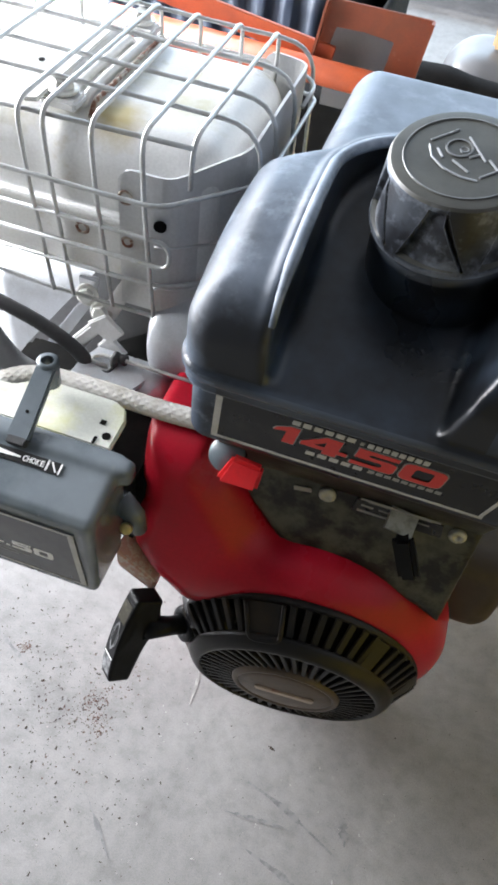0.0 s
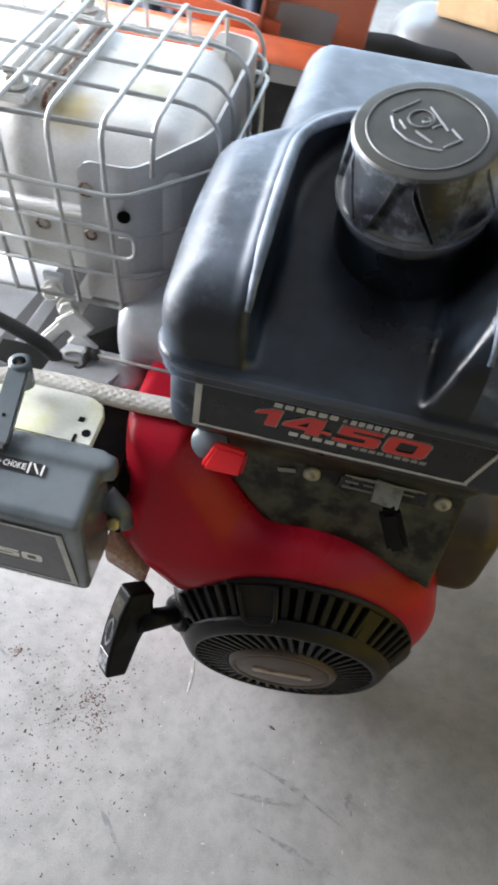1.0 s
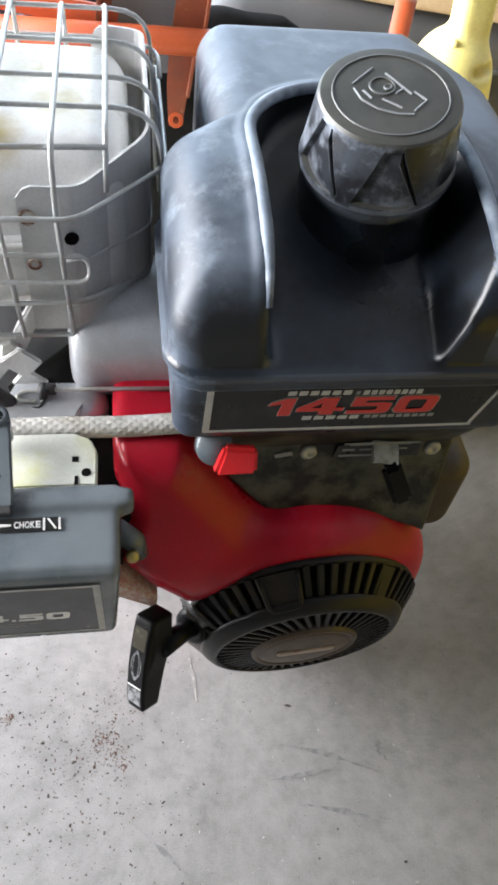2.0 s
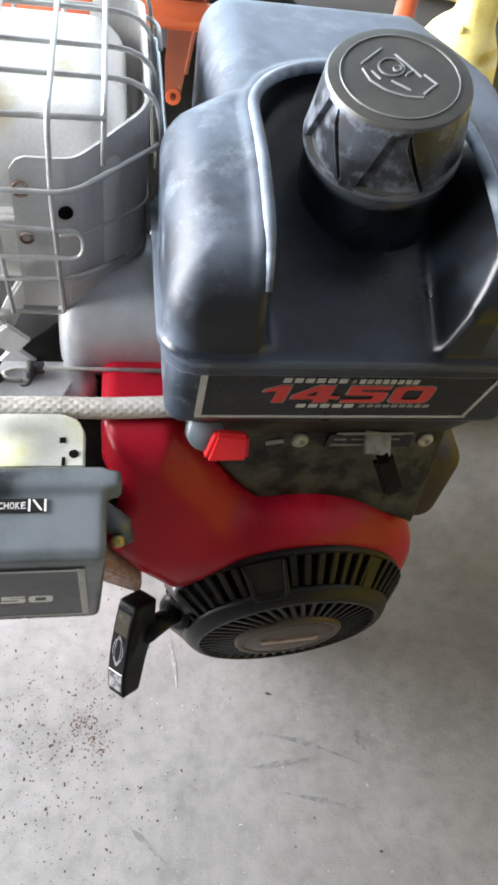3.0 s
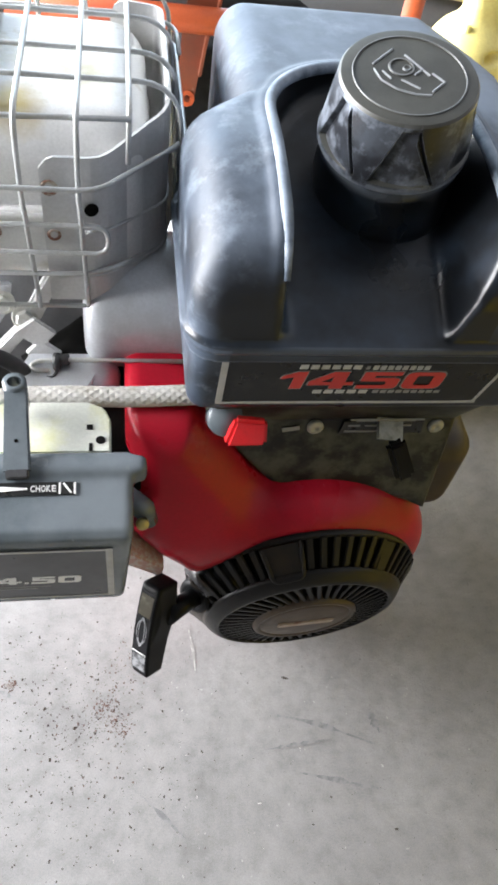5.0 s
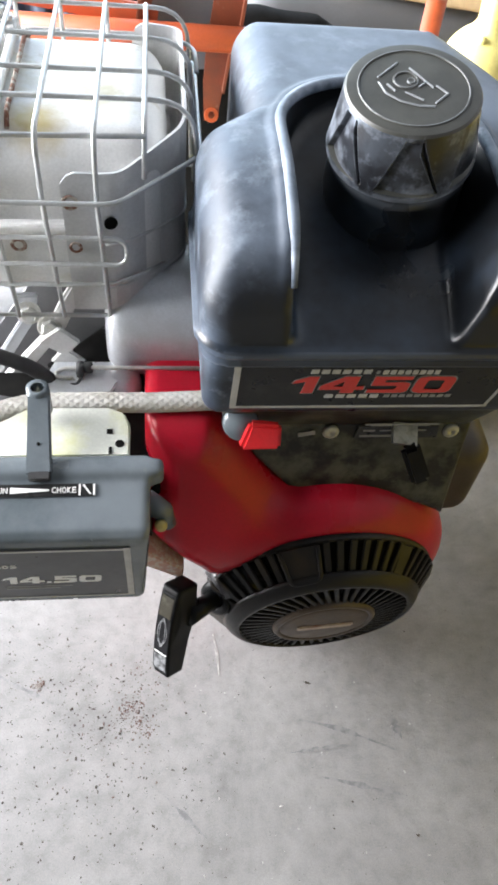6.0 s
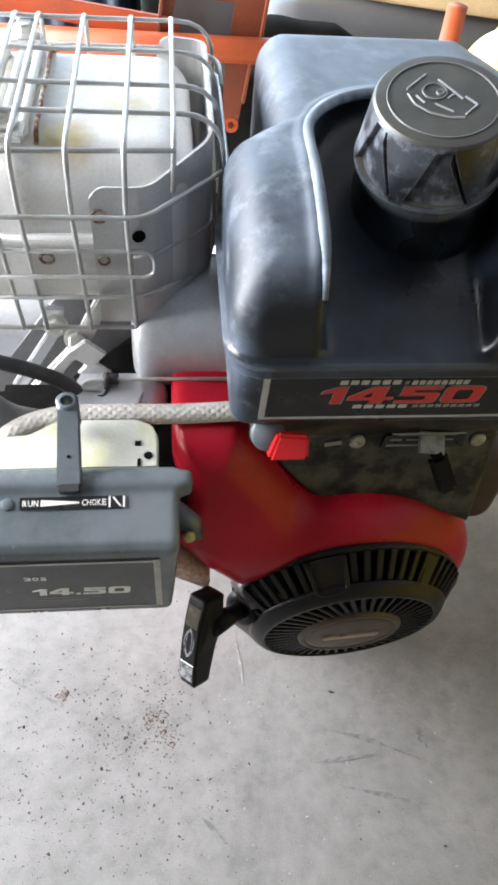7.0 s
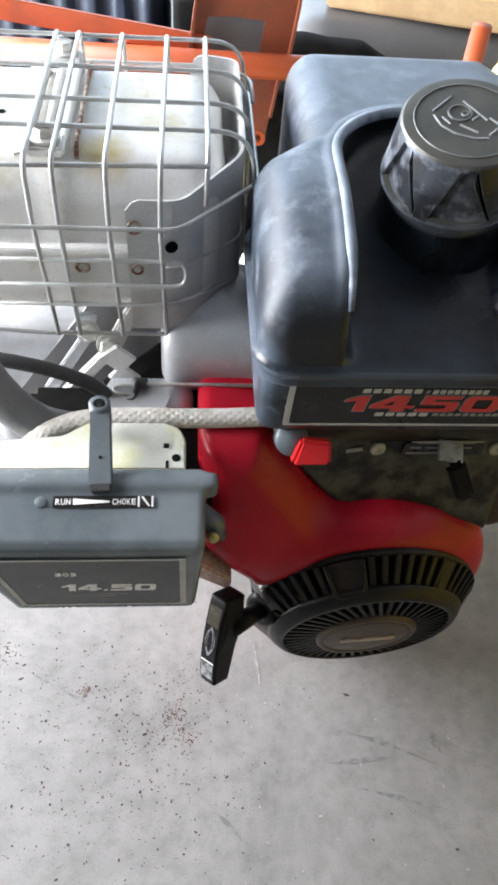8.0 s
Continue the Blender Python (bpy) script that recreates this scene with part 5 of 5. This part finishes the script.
def hood_shape(x, y, z):
    d = sd_box(x, y, z, (0.006, 0.69, 0.0), (0.62, 0.86, 0.447), 0.055)
    hollow = sd_box(x, y, z, (0.05, 0.60, -0.1), (0.60, 0.705, 0.36), 0.03)
    return smax(d, -hollow, 0.02)


mould("hood_shell", hood_shape, (-0.10, 0.64, -0.004), (0.64, 0.90, 0.47), 0.008, GREY_SHEET, hood)
piped("hood_rim", [(0.045, 0.690, 0.05), (0.045, 0.688, 0.378), (0.60, 0.688, 0.378), (0.60, 0.690, 0.05)], 0.006, GREY_SHEET, hood, bend=0.03)


def mat_shape(x, y, z):
    top = np.where(x < -0.02, 0.405, 0.466) - 0.10 * np.maximum(x - 0.02, 0) - 0.40 * np.maximum(x - 0.095, 0) + 0.0008 * np.sin(x * 90)
    d = smax(sd_box(x, y, z, (-0.24, 0.600, 0.0), (0.40, 0.645, 0.50), 0.02), z - top, 0.02)
    # low box on the left: black added for the gap below the cross tube
    return smin(d, sd_box(x, y, z, (-0.24, 0.536, 0.0), (0.06, 0.60, 0.432), 0.012), 0.02)


tagged(mould("rubber_mat", mat_shape, (-0.26, 0.525, -0.004), (0.42, 0.66, 0.51), 0.006, BLACK_CLOTH), "black rubber mat standing on edge on the floor", "mat")
plank = thing("wooden_bench", "bare pine planks on legs, leaning on the grey hood", "bench", at=(0.4, 1.1, 0))
turn = pose(0.39, 0.668, 0, 0, 0, -15.6)
for y in (0.0, 0.150, 0.300):
    boxed("plank", (-0.34, y, 0.449), (0.17, y + 0.145, 0.489), PINE, plank, m=turn, bevel=0.004)
for x in (-0.26, 0.08):
    for y in (0.37,):
        boxed("leg", (x, y, 0), (x + 0.06, y + 0.06, 0.449), PINE, plank, m=turn)


def bin_shape(x, y, z):
    d = sd_box(x, y, z, (-0.52, 0.80, 0.0), (-0.160, 1.15, 0.46), 0.03)
    ribs = 0.004 * np.sign(np.sin(x * 160)) * (y < 0.83)
    return np.maximum(d - ribs, -sd_box(x, y, z, (-0.50, 0.82, 0.03), (-0.18, 1.13, 0.9), 0.03))


tagged(mould("storage_bin", bin_shape, (-0.54, 0.78, -0.004), (-0.14, 1.17, 0.47), 0.007, NAVY), "dark blue ribbed plastic storage bin on the floor", "bin")

# black box added to fill the dark gap between bin and bracket
tagged(mould("crate", lambda x, y, z: np.maximum(sd_box(x, y, z, (-0.150, 0.76, 0.0), (-0.085, 1.10, 0.45), 0.012), -sd_box(x, y, z, (-0.140, 0.77, 0.03), (-0.095, 1.09, 0.9), 0.01)),
             (-0.16, 0.75, -0.004), (-0.075, 1.11, 0.46), 0.006, BLACK_CLOTH), "narrow black box added for the dark gap beside the blue bin", "crate")

# ---- crumbs on the floor ----
rng = random.Random(7)
verts, faces = [], []


def crumb(x, y, size, long):
    a, n = rng.uniform(0, 6.3), len(verts)
    for u, v, h in ((-1, -1, 0), (1, -1, 0), (1, 1, 0), (-1, 1, 0), (-0.5, -0.5, 1), (0.6, -0.4, 1), (0.4, 0.6, 1)):
        px, py = u * size * long * rng.uniform(0.7, 1.2), v * size * rng.uniform(0.7, 1.2)
        verts.append((x + px * math.cos(a) - py * math.sin(a), y + px * math.sin(a) + py * math.cos(a), h * size * 0.8))
    for f in ((0, 1, 5, 4), (1, 2, 6, 5), (2, 3, 4, 6), (3, 0, 4), (4, 5, 6)):
        faces.append(tuple(n + i for i in f))


def scatter(name, spots, sizes, mat, label):
    verts.clear()
    faces.clear()
    for cx, cy, spread, count in spots:
        for _ in range(count):
            crumb(rng.gauss(cx, spread), rng.gauss(cy, spread), rng.choice(sizes), rng.choice((1, 1, 1, 1.4, 1.6, 2.4)))
    data = bpy.data.meshes.new(name)
    data.from_pydata(list(verts), [], list(faces))
    tagged(link(name, data, mat, None, False), label, "crumbs", kind="stuff")


FINE = (0.0002, 0.0002, 0.0003, 0.0003, 0.0003, 0.0004, 0.0004, 0.0005, 0.0006, 0.0008)
scatter("crumbs", ((-0.160, -0.075, 0.026, 170), (-0.215, -0.020, 0.035, 130), (-0.330, 0.010, 0.040, 120), (-0.20, -0.12, 0.07, 300), (-0.28, -0.13, 0.09, 360), (-0.14, -0.17, 0.08, 110), (-0.05, -0.10, 0.12, 90), (0.12, -0.15, 0.15, 45)),
        FINE, DIRT, "black crumbs scattered on the concrete")
scatter("grit", ((-0.150, -0.075, 0.025, 10), (-0.240, -0.070, 0.035, 14), (-0.300, -0.050, 0.045, 16), (-0.200, -0.130, 0.050, 20), (-0.300, -0.140, 0.055, 14), (-0.130, -0.030, 0.030, 5), (0.05, -0.10, 0.09, 5)),
        (0.0006, 0.0007, 0.0008, 0.0009, 0.0012), DIRT, "dark grit scattered on the concrete")
scatter("rusty_crumbs", ((-0.141, -0.066, 0.010, 120), (-0.128, -0.086, 0.008, 70), (-0.246, -0.032, 0.004, 60), (-0.343, 0.015, 0.010, 60), (-0.120, -0.020, 0.020, 60), (-0.164, -0.123, 0.03, 30)),
        (0.0003, 0.0004, 0.0005, 0.0006, 0.0008), RUST_DIRT, "reddish brown crumbs in a loose heap on the concrete")
scatter("pale_chips", ((-0.10, -0.14, 0.10, 45), (0.10, -0.16, 0.10, 40), (0.0, -0.05, 0.08, 25), (0.19, -0.08, 0.02, 8)), (0.0003, 0.0004, 0.0006, 0.0008), CHIP, "pale cement chips on the concrete")


def mark(points, width, mat, seed):
    """A thin uneven smear on the floor along a line."""
    r = random.Random(seed)
    line = rounded([(*p, 0) for p in points], 0.02, 4)
    n = 14
    pts = [line[0].lerp(line[-1], i / n) if len(line) == 2 else line[min(len(line) - 1, round(i * (len(line) - 1) / n))] for i in range(n + 1)]
    left, right = [], []
    for i, p in enumerate(pts):
        d = (pts[min(i + 1, n)] - pts[max(i - 1, 0)]).normalized()
        side_way = Vector((-d.y, d.x, 0)) * width * (0.25 + r.random()) * math.sin(math.pi * (i + 0.4) / (n + 0.8))
        left.append((p + side_way).to_tuple()[:2] + (0.0005,))
        right.append((p - side_way).to_tuple()[:2] + (0.0005,))
    shape = left + right[::-1]
    data = bpy.data.meshes.new("floor_mark")
    data.from_pydata(shape, [], [(i, i + 1, 2 * n - i, 2 * n + 1 - i) for i in range(n)])
    return tagged(link("floor_mark", data, mat, None, False), "thin smear or scratch on the concrete floor", "mark", kind="stuff")


for n, (points, width, mat) in enumerate((
        (((0.045, -0.085), (0.09, -0.097), (0.150, -0.124)), 0.0040, SMEAR), (((0.060, -0.146), (0.152, -0.171)), 0.0034, SMEAR), (((0.055, -0.042), (0.064, -0.045)), 0.0018, DIRT), (((-0.312, -0.007), (-0.224, -0.055)), 0.0030, SMEAR), (((-0.108, -0.153), (-0.060, -0.202)), 0.0026, SMEAR),
        (((0.150, -0.085), (0.158, -0.112)), 0.0050, SMEAR), (((-0.047, 0.021), (-0.043, -0.003), (-0.0425, -0.029)), 0.0026, CHIP), (((0.202, -0.066), (0.192, -0.081)), 0.0034, CHIP),
        (((-0.250, -0.030), (-0.242, -0.034)), 0.0040, STAIN), (((0.03, -0.12), (0.10, -0.115)), 0.0030, SMEAR))):
    mark(points, width, mat, n)
